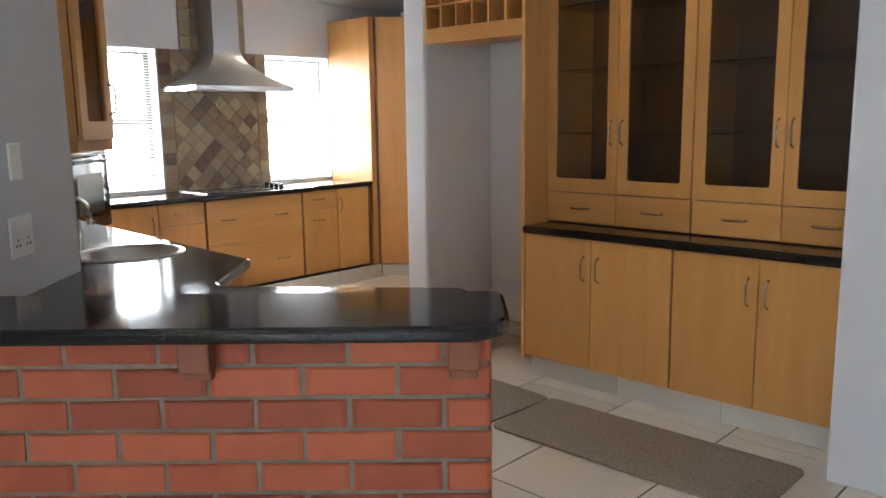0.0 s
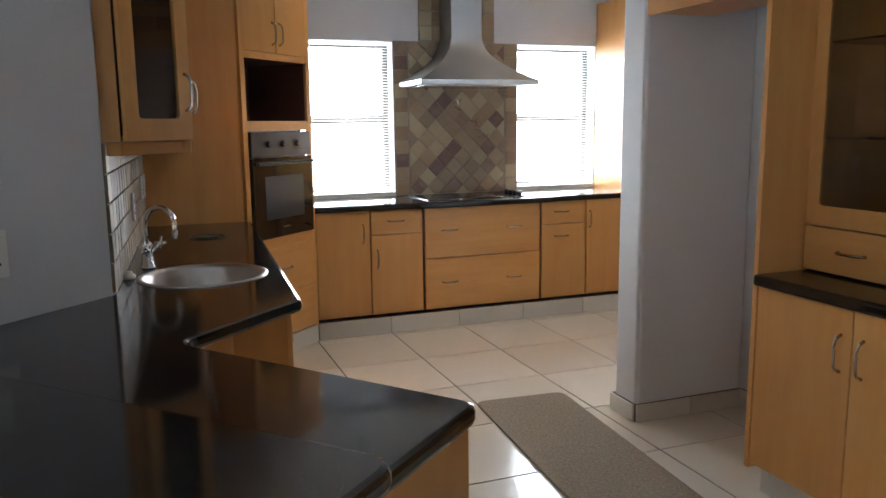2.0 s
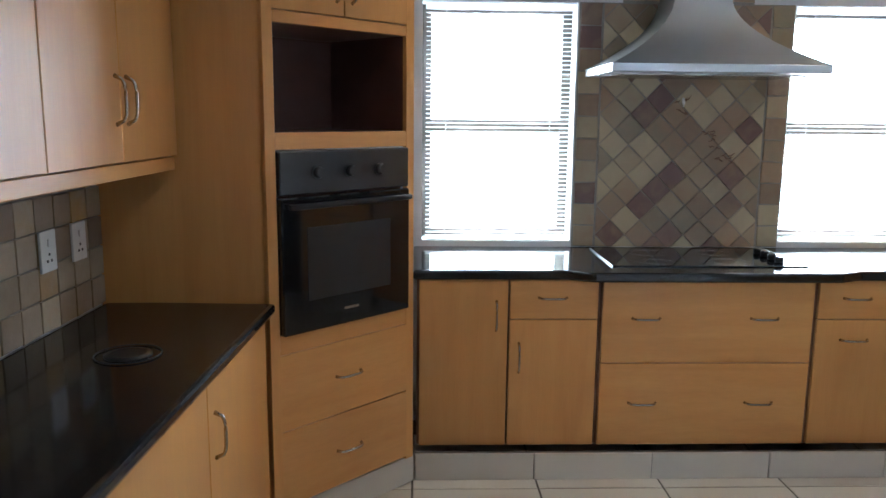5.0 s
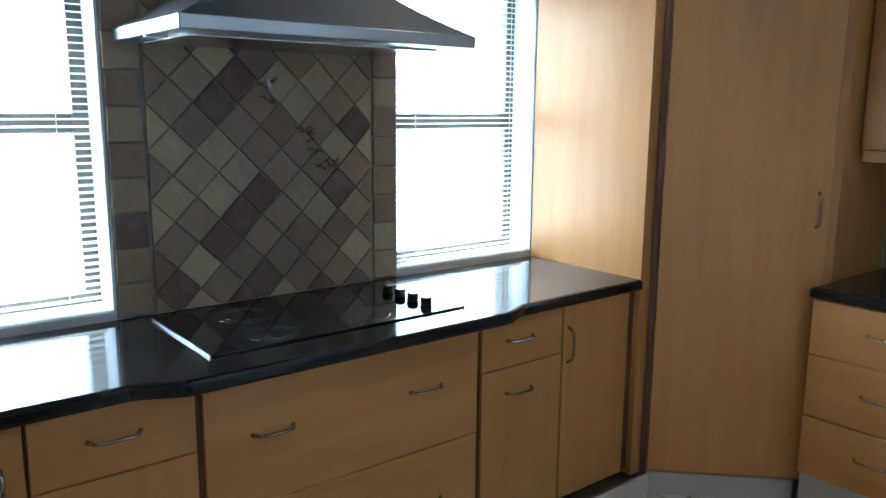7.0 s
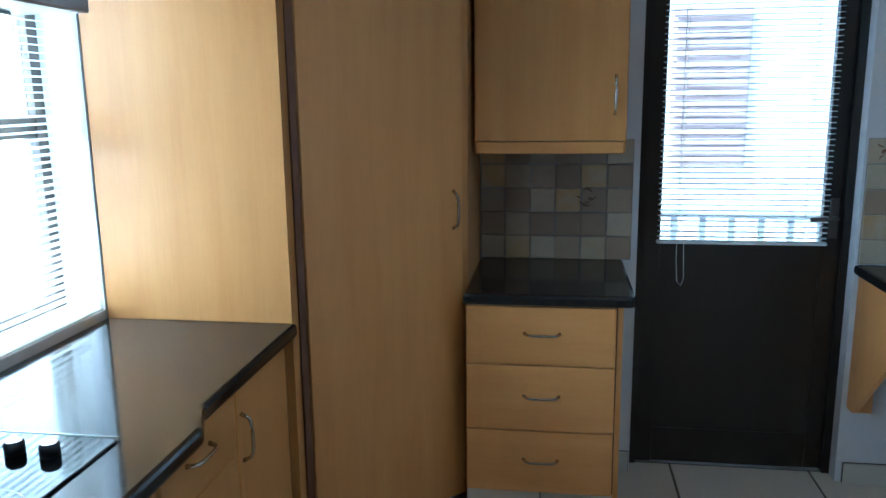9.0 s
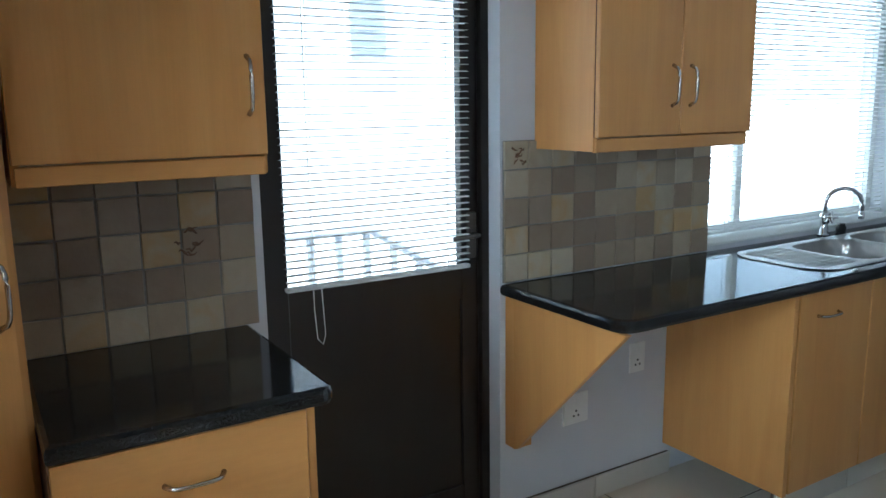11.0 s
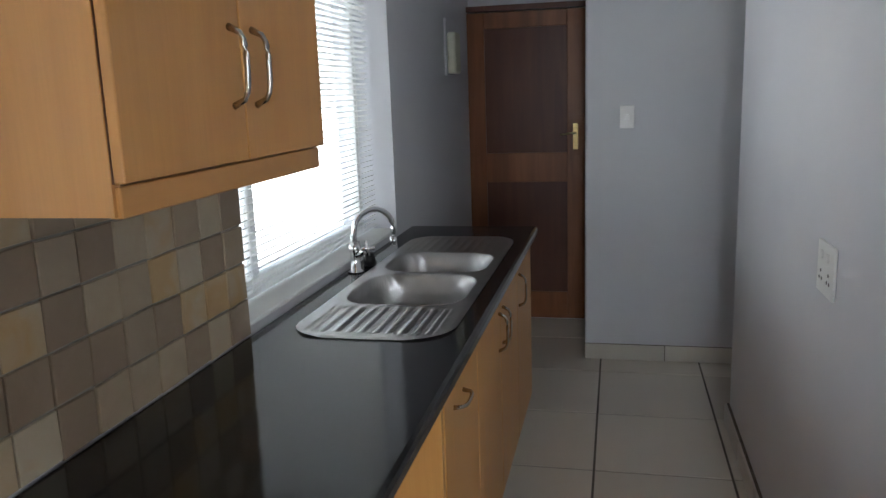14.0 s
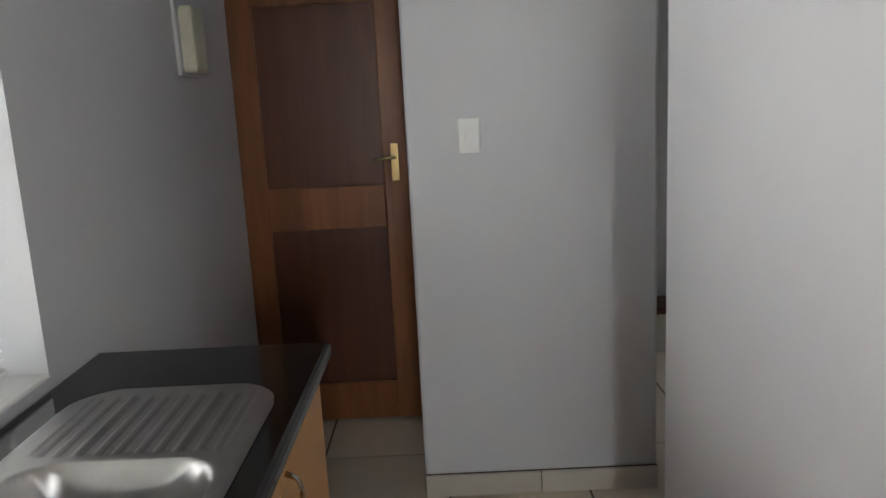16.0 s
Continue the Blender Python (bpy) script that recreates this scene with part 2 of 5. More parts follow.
FRAMEDARK = noisy("bronze_and_backlit_frame", (0.07, 0.055, 0.045), (0.10, 0.08, 0.065), rough=0.45)
CABGLASS = glass("smoked_cabinet_glass", (0.80, 0.76, 0.70))
CLEAR = glass("window_glass", (0.97, 0.99, 0.98))
RUG = noisy("beige_woven_rug", (0.21, 0.165, 0.12), (0.33, 0.27, 0.205), scale=(90, 90, 90), rough=0.95, bump=1.0, bscale=220, spec=0.1)
PAVING = noisy("pale_paving", (0.46, 0.45, 0.43), (0.58, 0.57, 0.54), scale=(1.5, 1.5, 1.5), rough=0.85, bump=0.2)
RENDER_W = noisy("white_render", (0.70, 0.69, 0.66), (0.78, 0.77, 0.74), scale=(2, 2, 2), rough=0.9, bump=0.2)
GREYMETAL = noisy("grey_painted_metal", (0.22, 0.23, 0.25), (0.30, 0.31, 0.33), rough=0.5)
LOUVRE = noisy("faded_brown_timber", (0.42, 0.33, 0.31), (0.50, 0.40, 0.38), rough=0.7)
LEAF = noisy("foliage", (0.05, 0.09, 0.025), (0.09, 0.14, 0.04), scale=(20, 20, 20), rough=0.6)
BARK = noisy("bark", (0.10, 0.07, 0.05), (0.16, 0.12, 0.09), scale=(10, 10, 2), rough=0.9, bump=0.6)
ROOFTILE = noisy("roof_tile", (0.20, 0.09, 0.06), (0.28, 0.13, 0.09), rough=0.8)
LAMP = glow("lamp_glow", (1.0, 0.86, 0.68), 120.0)
FOSSIL = noisy("fossil_brown", (0.10, 0.045, 0.02), (0.19, 0.10, 0.045), scale=(60, 60, 60), rough=0.6)
DARKPLASTIC = noisy("black_plastic", (0.012, 0.012, 0.013), (0.02, 0.02, 0.02), rough=0.35)


# ---- mesh helpers ----
def box(bm, x0, y0, z0, x1, y1, z1, bevel=0.0, seg=1):
    vs = [bm.verts.new((x, y, z)) for z in (z0, z1) for y in (y0, y1) for x in (x0, x1)]
    fs = [bm.faces.new([vs[i] for i in f]) for f in ((0, 2, 3, 1), (4, 5, 7, 6), (0, 1, 5, 4), (2, 6, 7, 3), (0, 4, 6, 2), (1, 3, 7, 5))]
    if bevel:
        es = list({e for f in fs for e in f.edges})
        bmesh.ops.bevel(bm, geom=es, offset=bevel, segments=seg, profile=0.5, affect="EDGES")
    return bm


def bx(x0, y0, z0, x1, y1, z1, bevel=0.0, seg=1):
    return box(bmesh.new(), x0, y0, z0, x1, y1, z1, bevel, seg)


def offset_ring(pts, d):
    """The outline moved inwards by d (counter-clockwise outline)."""
    out, n = [], len(pts)
    for i in range(n):
        p0, p1, p2 = Vector(pts[i - 1]), Vector(pts[i]), Vector(pts[(i + 1) % n])
        a, b = (p1 - p0).normalized(), (p2 - p1).normalized()
        na, nb = Vector((-a.y, a.x)), Vector((-b.y, b.x))
        m = na + nb
        k = m.dot(na)
        out.append(p1 + m * (d / k if abs(k) > 0.2 else d))
    return out


def rounded(pts, radii, seg=6):
    """A polygon with its corners rounded."""
    out, n = [], len(pts)
    for i in range(n):
        r = radii[i] if isinstance(radii, (list, tuple)) else radii
        p0, p1, p2 = Vector(pts[i - 1]), Vector(pts[i]), Vector(pts[(i + 1) % n])
        if r <= 0:
            out.append(p1)
            continue
        a, b = (p0 - p1).normalized(), (p2 - p1).normalized()
        ang = a.angle(b)
        t = min(r / math.tan(ang / 2), 0.49 * (p0 - p1).length, 0.49 * (p2 - p1).length)
        s, e = p1 + a * t, p1 + b * t
        for k in range(seg + 1):
            u = k / seg
            out.append(s * (1 - u) ** 2 + p1 * 2 * u * (1 - u) + e * u ** 2)
    return out


def circle(cx, cy, r, n=40):
    return [Vector((cx + r * math.cos(2 * math.pi * k / n), cy + r * math.sin(2 * math.pi * k / n))) for k in range(n)]


def slab(outline, z0, z1, soft=0.0, holes=()):
    """A flat slab with a rounded edge, with holes through it."""
    bm = bmesh.new()
    if soft:
        prof = [(soft, z0), (soft * 0.3, z0 + soft * 0.3), (0, z0 + soft), (0, z1 - soft), (soft * 0.3, z1 - soft * 0.3), (soft, z1)]
    else:
        prof = [(0, z0), (0, z1)]
    rings = []
    for d, z in prof:
        o = offset_ring(outline, d) if d else [Vector(p) for p in outline]
        rings.append([bm.verts.new((p.x, p.y, z)) for p in o])
    for a, b in zip(rings, rings[1:]):
        for i in range(len(a)):
            j = (i + 1) % len(a)
            bm.faces.new((a[i], a[j], b[j], b[i]))
    hr = [[[bm.verts.new((p.x, p.y, z)) for p in h] for z in (z0, z1)] for h in holes]
    for lo, hi in hr:
        for i in range(len(lo)):
            j = (i + 1) % len(lo)
            bm.faces.new((lo[j], lo[i], hi[i], hi[j]))
    for ring, k in ((rings[0], 0), (rings[-1], 1)):
        es = []
        for loop in [ring] + [h[k] for h in hr]:
            for i in range(len(loop)):
                es.append(bm.edges.get((loop[i], loop[(i + 1) % len(loop)])))
        bmesh.ops.triangle_fill(bm, edges=es, use_beauty=True)
    bmesh.ops.recalc_face_normals(bm, faces=bm.faces)
    return bm


def ccw(pts):
    a = sum(pts[i - 1][0] * pts[i][1] - pts[i][0] * pts[i - 1][1] for i in range(len(pts)))
    return list(pts) if a > 0 else list(reversed(pts))


def tube(bm, path, r, n=8, flat=1.0):
    """A round bar along a path; r may be a list of radii."""
    path = [Vector(p) for p in path]
    rings = []
    ref = Vector((0, 0, 1))
    for i, p in enumerate(path):
        d = (path[min(i + 1, len(path) - 1)] - path[max(i - 1, 0)]).normalized()
        s = d.cross(ref)
        if s.length < 0.1:
            s = d.cross(Vector((0.3, 1, 0)))
        s.normalize()
        t = s.cross(d)
        rr = r[i] if isinstance(r, (list, tuple)) else r
        rings.append([bm.verts.new(p + rr * (math.cos(2 * math.pi * k / n) * s + flat * math.sin(2 * math.pi * k / n) * t)) for k in range(n)])
    for a, b in zip(rings, rings[1:]):
        for k in range(n):
            bm.faces.new((a[k], a[(k + 1) % n], b[(k + 1) % n], b[k])).smooth = True
    bm.faces.new(list(reversed(rings[0])))
    bm.faces.new(rings[-1])
    return bm


def lathe(bm, prof, n=32, centre=(0, 0, 0), top=True):
    """A turned shape about a vertical axis from (radius, height) pairs."""
    c = Vector(centre)
    rings = [[bm.verts.new(c + Vector((r * math.cos(2 * math.pi * k / n), r * math.sin(2 * math.pi * k / n), z))) for k in range(n)] for r, z in prof]
    for a, b in zip(rings, rings[1:]):
        for k in range(n):
            bm.faces.new((a[k], a[(k + 1) % n], b[(k + 1) % n], b[k])).smooth = True
    if top:
        bm.faces.new(list(reversed(rings[0])))
    bm.faces.new(rings[-1])
    return bm


def mesh(name, bm, material):
    me = bpy.data.meshes.new(name)
    bmesh.ops.recalc_face_normals(bm, faces=bm.faces)
    bm.to_mesh(me)
    bm.free()
    me.materials.append(material)
    return me


def part(name, bm, material, parent, label="", m=None):
    ob = new(name, mesh(name, bm, material))
    ob.parent = parent
    if m is not None:
        ob.matrix_basis = m
    if label:
        ob["label"] = label
    return ob


def shared(name, me, parent, m):
    ob = new(name, me)
    ob.parent = parent
    ob.matrix_basis = m
    return ob


def thing(name, label, category, m=None, group="", kind=""):
    ob = new(name)
    ob.empty_display_size = 0.1
    if m is not None:
        ob.matrix_basis = m
    return tagged(ob, label, category, group, kind)


def struct(name, bm, material, label=""):
    return tagged(new(name, mesh(name, bm, material)), label, "", "", "structure")


# ---- structure: walls, floor, ceiling ----
CEIL = 2.60


def wall_boxes(bm, axis, a0, a1, b0, b1, openings):
    """A wall along an axis from a0 to a1, between b0 and b1 across, with rectangular openings (a, a, z, z)."""
    cuts = sorted(openings)
    pos = a0

    def put(s, e, z0, z1):
        if e - s > 1e-4 and z1 - z0 > 1e-4:
            if axis == "x":
                box(bm, s, b0, z0, e, b1, z1)
            else:
                box(bm, b0, s, z0, b1, e, z1)
    for s, e, z0, z1 in cuts:
        put(pos, s, 0, CEIL)
        put(s, e, 0, z0)
        put(s, e, z1, CEIL)
        pos = e
    put(pos, a1, 0, CEIL)
    return bm


WX, NY = -6.11, 5.83
WIN1, WIN2 = (2.34, 3.075), (4.125, 4.845)
WZ0, WZ1 = 0.935, 2.08
WIN3 = (-2.535, -1.095)
DOORX = (-4.40, -3.575)
struct("wall_west", wall_boxes(bmesh.new(), "y", 0.9, 6.08, WX - 0.24, WX, [(*WIN1, WZ0, WZ1), (*WIN2, WZ0, WZ1)]), PLASTER)
struct("wall_north", wall_boxes(bmesh.new(), "x", WX, 1.0, NY, NY + 0.25, [(*DOORX, 0, 2.08), (*WIN3, WZ0, 2.08)]), PLASTER)
P0 = Vector((-3.06, 1.157))


def south(s, d):
    """A point of the slightly skewed prep sink run: s along its wall, d out from it."""
    return P0 + Vector((-0.99863, 0.05234)) * s + Vector((0.05234, 0.99863)) * d


struct("wall_south", slab(ccw([south(0.0, 0), south(3.06, 0), south(3.06, -0.24), south(0.0, -0.24)]), 0, CEIL), PLASTER)
dv = Vector((0.717, -0.697))
d0 = Vector((-3.058, 1.160))
d1 = d0 + dv * 1.62
dn = Vector((-0.697, -0.717)) * 0.2
struct("wall_diagonal", slab(ccw([d0, d1, d1 + dn, d0 + dn]), 0, CEIL), PLASTER)
RX = d1.x - 0.03
struct("wall_dining_west", wall_boxes(bmesh.new(), "y", -3.0, d1.y - 0.01, RX - 0.22, RX, [(-1.5, -0.32, 0.95, 2.05)]), PLASTER)
struct("wall_dining_south", wall_boxes(bmesh.new(), "x", RX - 0.2, 3.2, -3.25, -3.0, [(-0.3, 2.7, 0.3, 2.1)]), PLASTER)
struct("wall_dining_east", bx(3.0, -3.0, 0, 3.22, 3.18, CEIL), PLASTER)
struct("wall_dining_north", bx(-0.87, 3.18, 0, 0.1, 3.40, CEIL, 0.012, 2), PLASTER)
# unseen opening, added so that dining room light brightens the passage
struct("wall_dining_added_opening", wall_boxes(bmesh.new(), "x", 0.1, 3.2, 3.18, 3.40, [(0.3, 1.5, 0, 2.05)]), PLASTER)
struct("wall_dresser_side", bx(-0.87, 3.402, 0, -0.80, 4.098, CEIL), PLASTER)
struct("wall_dresser_back", bx(-3.595, 4.10, 0, -0.80, 4.38, CEIL, 0.012, 2), PLASTER)
struct("wall_alcove", bx(-3.595, 3.46, 0, -3.405, 4.098, CEIL, 0.02, 3), PLASTER)
struct("wall_passage", bx(0.0, 4.18, 0, 1.0, 5.06, CEIL, 0.012, 2), PLASTER)
struct("wall_scullery_end", bx(0.76, 5.062, 0, 1.0, NY, CEIL), PLASTER)
struct("wall_passage_end", bx(1.7, 3.402, 0, 1.9, 4.18, CEIL), PLASTER)
struct("wall_passage_north", bx(1.0, 4.18, 0, 1.9, 4.4, CEIL), PLASTER)
struct("ceiling", bx(-6.4, -3.3, CEIL, 3.3, 6.1, CEIL + 0.15), CEILING)
floor = struct("floor", bx(-6.3, -3.2, -0.12, 3.2, 6.06, -0.004), FLOORGROUT, "cream ceramic floor tiles with dark joints")


# ---- windows and blinds ----
SLAT_ME = {}


def slat_mesh(w):
    key = round(w, 3)
    if key not in SLAT_ME:
        bm = bmesh.new()
        pr = [(-0.0125, -0.0012), (-0.006, 0.0008), (0, 0.0014), (0.006, 0.0008), (0.0125, -0.0012)]
        tops = [[bm.verts.new((x, y, z)) for y, z in pr] for x in (-w / 2, w / 2)]
        bots = [[bm.verts.new((x, y, z - 0.0005)) for y, z in pr] for x in (-w / 2, w / 2)]
        for i in range(4):
            bm.faces.new((tops[0][i], tops[1][i], tops[1][i + 1], tops[0][i + 1]))
            bm.faces.new((bots[0][i + 1], bots[1][i + 1], bots[1][i], bots[0][i]))
        SLAT_ME[key] = mesh("slat", bm, SLAT)
    return SLAT_ME[key]


def blind(m, w, z0, z1, tilt, label, cord=True):
    """A venetian blind; local x along the width, hung in the plane y = 0."""
    b = thing("venetian_blind", label, "blind", m)
    part("headrail", bx(-w / 2, -0.016, z1 - 0.028, w / 2, 0.016, z1, 0.003), SLAT, b)
    part("bottom_rail", bx(-w / 2, -0.013, z0, w / 2, 0.013, z0 + 0.014, 0.004), SLAT, b)
    n = int((z1 - z0 - 0.05) / 0.0215)
    for k in range(n):
        z = z0 + 0.03 + k * 0.0215
        shared("slat", slat_mesh(w - 0.006), b, pose(random.uniform(-0.001, 0.001), 0, z, tilt + random.uniform(-2, 2), 0, 0))
    for s in (-0.36, 0.36):
        part("ladder_cord", tube(bmesh.new(), [(s * w, -0.014, z0 + 0.01), (s * w, -0.014, z1 - 0.01)], 0.0012, 5), WHITE, b)
    if cord:
        pts = [(-w * 0.38, -0.022, z1 - 0.02), (-w * 0.38, -0.024, z0 - 0.06), (-w * 0.37, -0.024, z0 - 0.15), (-w * 0.345, -0.024, z0 - 0.17), (-w * 0.33, -0.024, z0 - 0.14), (-w * 0.34, -0.022, z0 + 0.02)]
        part("pull_cord", tube(bmesh.new(), pts, 0.0016, 5), WHITE, b)
    return b


def window(name, m, w, z0, z1, fmat, transoms, mullions, label):
    """Frame and panes; local x along the width, y = 0 the frame's inner face."""
    win = thing(name, label, "window", m, kind="structure")
    f = 0.045
    bm = bmesh.new()
    box(bm, -w / 2, 0, z0, w / 2, 0.05, z0 + f)
    box(bm, -w / 2, 0, z1 - f, w / 2, 0.05, z1)
    box(bm, -w / 2, 0, z0 + f, -w / 2 + f, 0.05, z1 - f)
    box(bm, w / 2 - f, 0, z0 + f, w / 2, 0.05, z1 - f)
    part("window_frame", bm, fmat, win)
    for t in transoms:
        part("transom", bx(-w / 2 + f, 0.004, t - 0.03, w / 2 - f, 0.046, t + 0.03, 0.004), fmat, win)
    for x in mullions:
        part("mullion", bx(x - 0.02, 0.006, z0 + f, x + 0.02, 0.044, z1 - f, 0.003), fmat, win)
    xs = [-w / 2 + f, *sum([[x - 0.02, x + 0.02] for x in mullions], []), w / 2 - f]
    zs = [z0 + f, *sum([[t - 0.03, t + 0.03] for t in transoms], []), z1 - f]
    for i in range(0, len(xs), 2):
        for k in range(0, len(zs), 2):
            g = part("pane", bx(xs[i], 0.022, zs[k], xs[i + 1], 0.027, zs[k + 1]), CLEAR, win)
            g.visible_shadow = False
    return win


for k, (a, b) in enumerate((WIN1, WIN2)):
    c = (a + b) / 2
    # dark frame colour stands in for the backlit shade on these frames
    window("window_%d" % (k + 1), pose(WX - 0.13, c, 0, 0, 0, 90), b - a, WZ0, WZ1, FRAMEDARK, [1.50], [], "window with a middle rail behind a blind, frame darkened as if backlit")
    blind(pose(WX - 0.045, c, 0, 0, 0, 90), b - a - 0.03, WZ0 + 0.012, WZ1 - 0.004, 8, "white venetian blind with open slats in the window", cord=False)
    part("window_sill", bx(-(b - a) / 2, -0.125, WZ0 - 0.004, (b - a) / 2, 0.0, WZ0 + 0.006, 0.003), FRAMEWHITE, bpy.data.objects["window_%d" % (k + 1)])
c3, w3 = sum(WIN3) / 2, WIN3[1] - WIN3[0]
window("window_3", pose(c3, NY + 0.15, 0), w3, WZ0, 2.08, FRAMEWHITE, [], [-0.33], "white framed scullery window behind a blind")
blind(pose(c3, NY + 0.095, 0), w3 - 0.03, WZ0 + 0.02, 2.07, -14, "white venetian blind over the scullery sink window", cord=False)
part("window_sill", bx(-w3 / 2, -0.155, WZ0 - 0.004, w3 / 2, 0.0, WZ0 + 0.008, 0.004), FRAMEWHITE, bpy.data.objects["window_3"])
window("window_4", pose(RX - 0.12, -0.91, 0, 0, 0, 90), 1.18, 0.95, 2.05, FRAMEDARK, [], [0.0], "dining room window with dark frame")
window("window_5", pose(1.2, -3.12, 0, 0, 0, 180), 3.0, 0.3, 2.1, FRAMEDARK, [], [-0.5, 0.5], "wide dining room window with dark frame")

# ---- back door with glass top ----
DX0, DX1, DY = -4.375, -3.60, NY + 0.075
door = thing("door_1", "closed dark-stained back door with a large glass pane", "door", pose(0, 0, 0), kind="structure")
bm = bmesh.new()
box(bm, DOORX[0], DY - 0.01, 0, DX0 + 0.005, DY + 0.07, 2.08)
box(bm, DX1 - 0.005, DY - 0.01, 0, DOORX[1], DY + 0.07, 2.08)
box(bm, DX0 + 0.005, DY - 0.01, 2.02, DX1 - 0.005, DY + 0.07, 2.08)
part("door_frame", bm, DARKDOOR, door)
bm = bmesh.new()
box(bm, DX0 + 0.0052, DY + 0.012, 0.003, DX0 + 0.075, DY + 0.052, 2.015, 0.003)
box(bm, DX1 - 0.075, DY + 0.012, 0.01, DX1 - 0.0052, DY + 0.052, 2.015, 0.003)
box(bm, DX0 + 0.075, DY + 0.012, 0.01, DX1 - 0.075, DY + 0.052, 0.16)
box(bm, DX0 + 0.075, DY + 0.012, 0.86, DX1 - 0.075, DY + 0.052, 0.975)
box(bm, DX0 + 0.075, DY + 0.012, 1.94, DX1 - 0.075, DY + 0.052, 2.015)
part("door_leaf", bm, DARKDOOR, door)
part("threshold", bx(DOORX[0], DY + 0.0, -0.003, DOORX[1], DY + 0.16, 0.0028), FRAMEDARK, door)
part("door_panel", bx(DX0 + 0.075, DY + 0.024, 0.16, DX1 - 0.075, DY + 0.04, 0.86), DARKDOOR, door)
g = part("pane", bx(DX0 + 0.075, DY + 0.03, 0.975, DX1 - 0.075, DY + 0.036, 1.94), CLEAR, door)
g.visible_shadow = False
hd = part("door_handle", bx(DX1 - 0.055, DY + 0.0, 1.0, DX1 - 0.02, DY + 0.012, 1.16, 0.003), FRAMEDARK, door)
part("lever", tube(bmesh.new(), [(DX1 - 0.037, DY + 0.005, 1.085), (DX1 - 0.037, DY - 0.04, 1.085), (DX1 - 0.06, DY - 0.046, 1.085), (DX1 - 0.14, DY - 0.044, 1.082)], 0.008), FRAMEDARK, hd)
blind(pose((DX0 + DX1) / 2 - 0.005, DY - 0.02, 0), 0.655, 0.975, 2.0, 1, "white venetian blind hung on the back door glass")

# ---- brown panelled door at the end of the scullery ----
bd = thing("door_2", "closed brown two-panel wooden door", "door", pose(0.70, 5.46, 0, 0, 0, -90), kind="structure")
W2 = 0.37
bm = bmesh.new()
for x0, x1, z0, z1 in ((-W2, -W2 + 0.11, 0.02, 2.0), (W2 - 0.11, W2, 0.02, 2.0), (-W2 + 0.11, W2 - 0.11, 1.90, 2.0), (-W2 + 0.11, W2 - 0.11, 0.93, 1.12), (-W2 + 0.11, W2 - 0.11, 0.02, 0.20)):
    box(bm, x0, 0, z0, x1, 0.04, z1, 0.004)
part("door_rails", bm, DOORWOOD, bd)
for z0, z1 in ((1.115, 1.905), (0.195, 0.935)):
    part("door_panel", bx(-W2 + 0.105, 0.014, z0, W2 - 0.105, 0.03, z1), DOORPANEL, bd)
bm = bmesh.new()
box(bm, -W2 - 0.028, -0.01, 0, -W2 - 0.003, 0.058, 2.04)
box(bm, W2 + 0.003, -0.01, 0, W2 + 0.028, 0.058, 2.04)
box(bm, -W2 - 0.003, -0.01, 2.006, W2 + 0.003, 0.058, 2.04)
part("door_frame", bm, DOORPANEL, bd)
hp = part("door_handle", bx(W2 - 0.075, -0.006, 1.135, W2 - 0.04, 0.0, 1.30, 0.002), BRASS, bd, "brass lever handle on a backplate")
part("lever", tube(bmesh.new(), [(W2 - 0.057, 0, 1.24), (W2 - 0.057, -0.045, 1.24), (W2 - 0.08, -0.05, 1.242), (W2 - 0.15, -0.048, 1.232)], 0.007), BRASS, hp)

# ---- cabinets ----
def bow_handle(parent, x, z, length=0.12, upright=False, material=SATIN):
    """A bowed bar handle on the front plane y = -0.018 of its door or drawer."""
    pts, rad = [], []
    for k in range(13):
        u = -1 + 2 * k / 12
        out = -0.018 - 0.030 * math.sqrt(max(0, 1 - u ** 4)) * (1 if abs(u) < 1 else 0)
        pts.append((x, out, z + u * length / 2) if upright else (x + u * length / 2, out, z))
        rad.append(0.0050 if abs(u) < 0.9 else 0.0064)
    return part("handle", tube(bmesh.new(), pts, rad, 8), material, parent)


def front(parent, x0, z0, x1, z1, handle=None, level=False, name="door"):
    """A board front with a shadow gap round it. handle: list of (x, z, upright)."""
    g = 0.0022
    d = part(name, bx(x0 + g, -0.018, z0 + g, x1 - g, 0.0, z1 - g, 0.0018), MAPLE_H if level else MAPLE, parent)
    for hx, hz, up in handle or ():
        bow_handle(d, hx, hz, 0.12 if not up else 0.13, up)
    return d


def glass_door(parent, x0, z0, x1, z1, handle, shelf_gap=True):
    """A framed door with a rounded glass panel."""
    g, f = 0.0022, 0.062
    out = [(x0 + g, z0 + g), (x1 - g, z0 + g), (x1 - g, z1 - g), (x0 + g, z1 - g)]
    hole = rounded([(x0 + f, z0 + f + 0.015), (x1 - f, z0 + f + 0.015), (x1 - f, z1 - f), (x0 + f, z1 - f)], 0.018, 4)
    bm = slab([Vector(p) for p in out], 0, 0.018, 0.0015, [hole])
    for v in bm.verts:
        v.co = Vector((v.co.x, -v.co.z, v.co.y))
    d = part("door", bm, MAPLE, parent)
    part("glass_panel", bx(x0 + f - 0.006, -0.011, z0 + f + 0.009, x1 - f + 0.006, -0.007, z1 - f + 0.006), CABGLASS, d)
    for hx, hz in handle:
        bow_handle(d, hx, hz, 0.13, True)
    return d


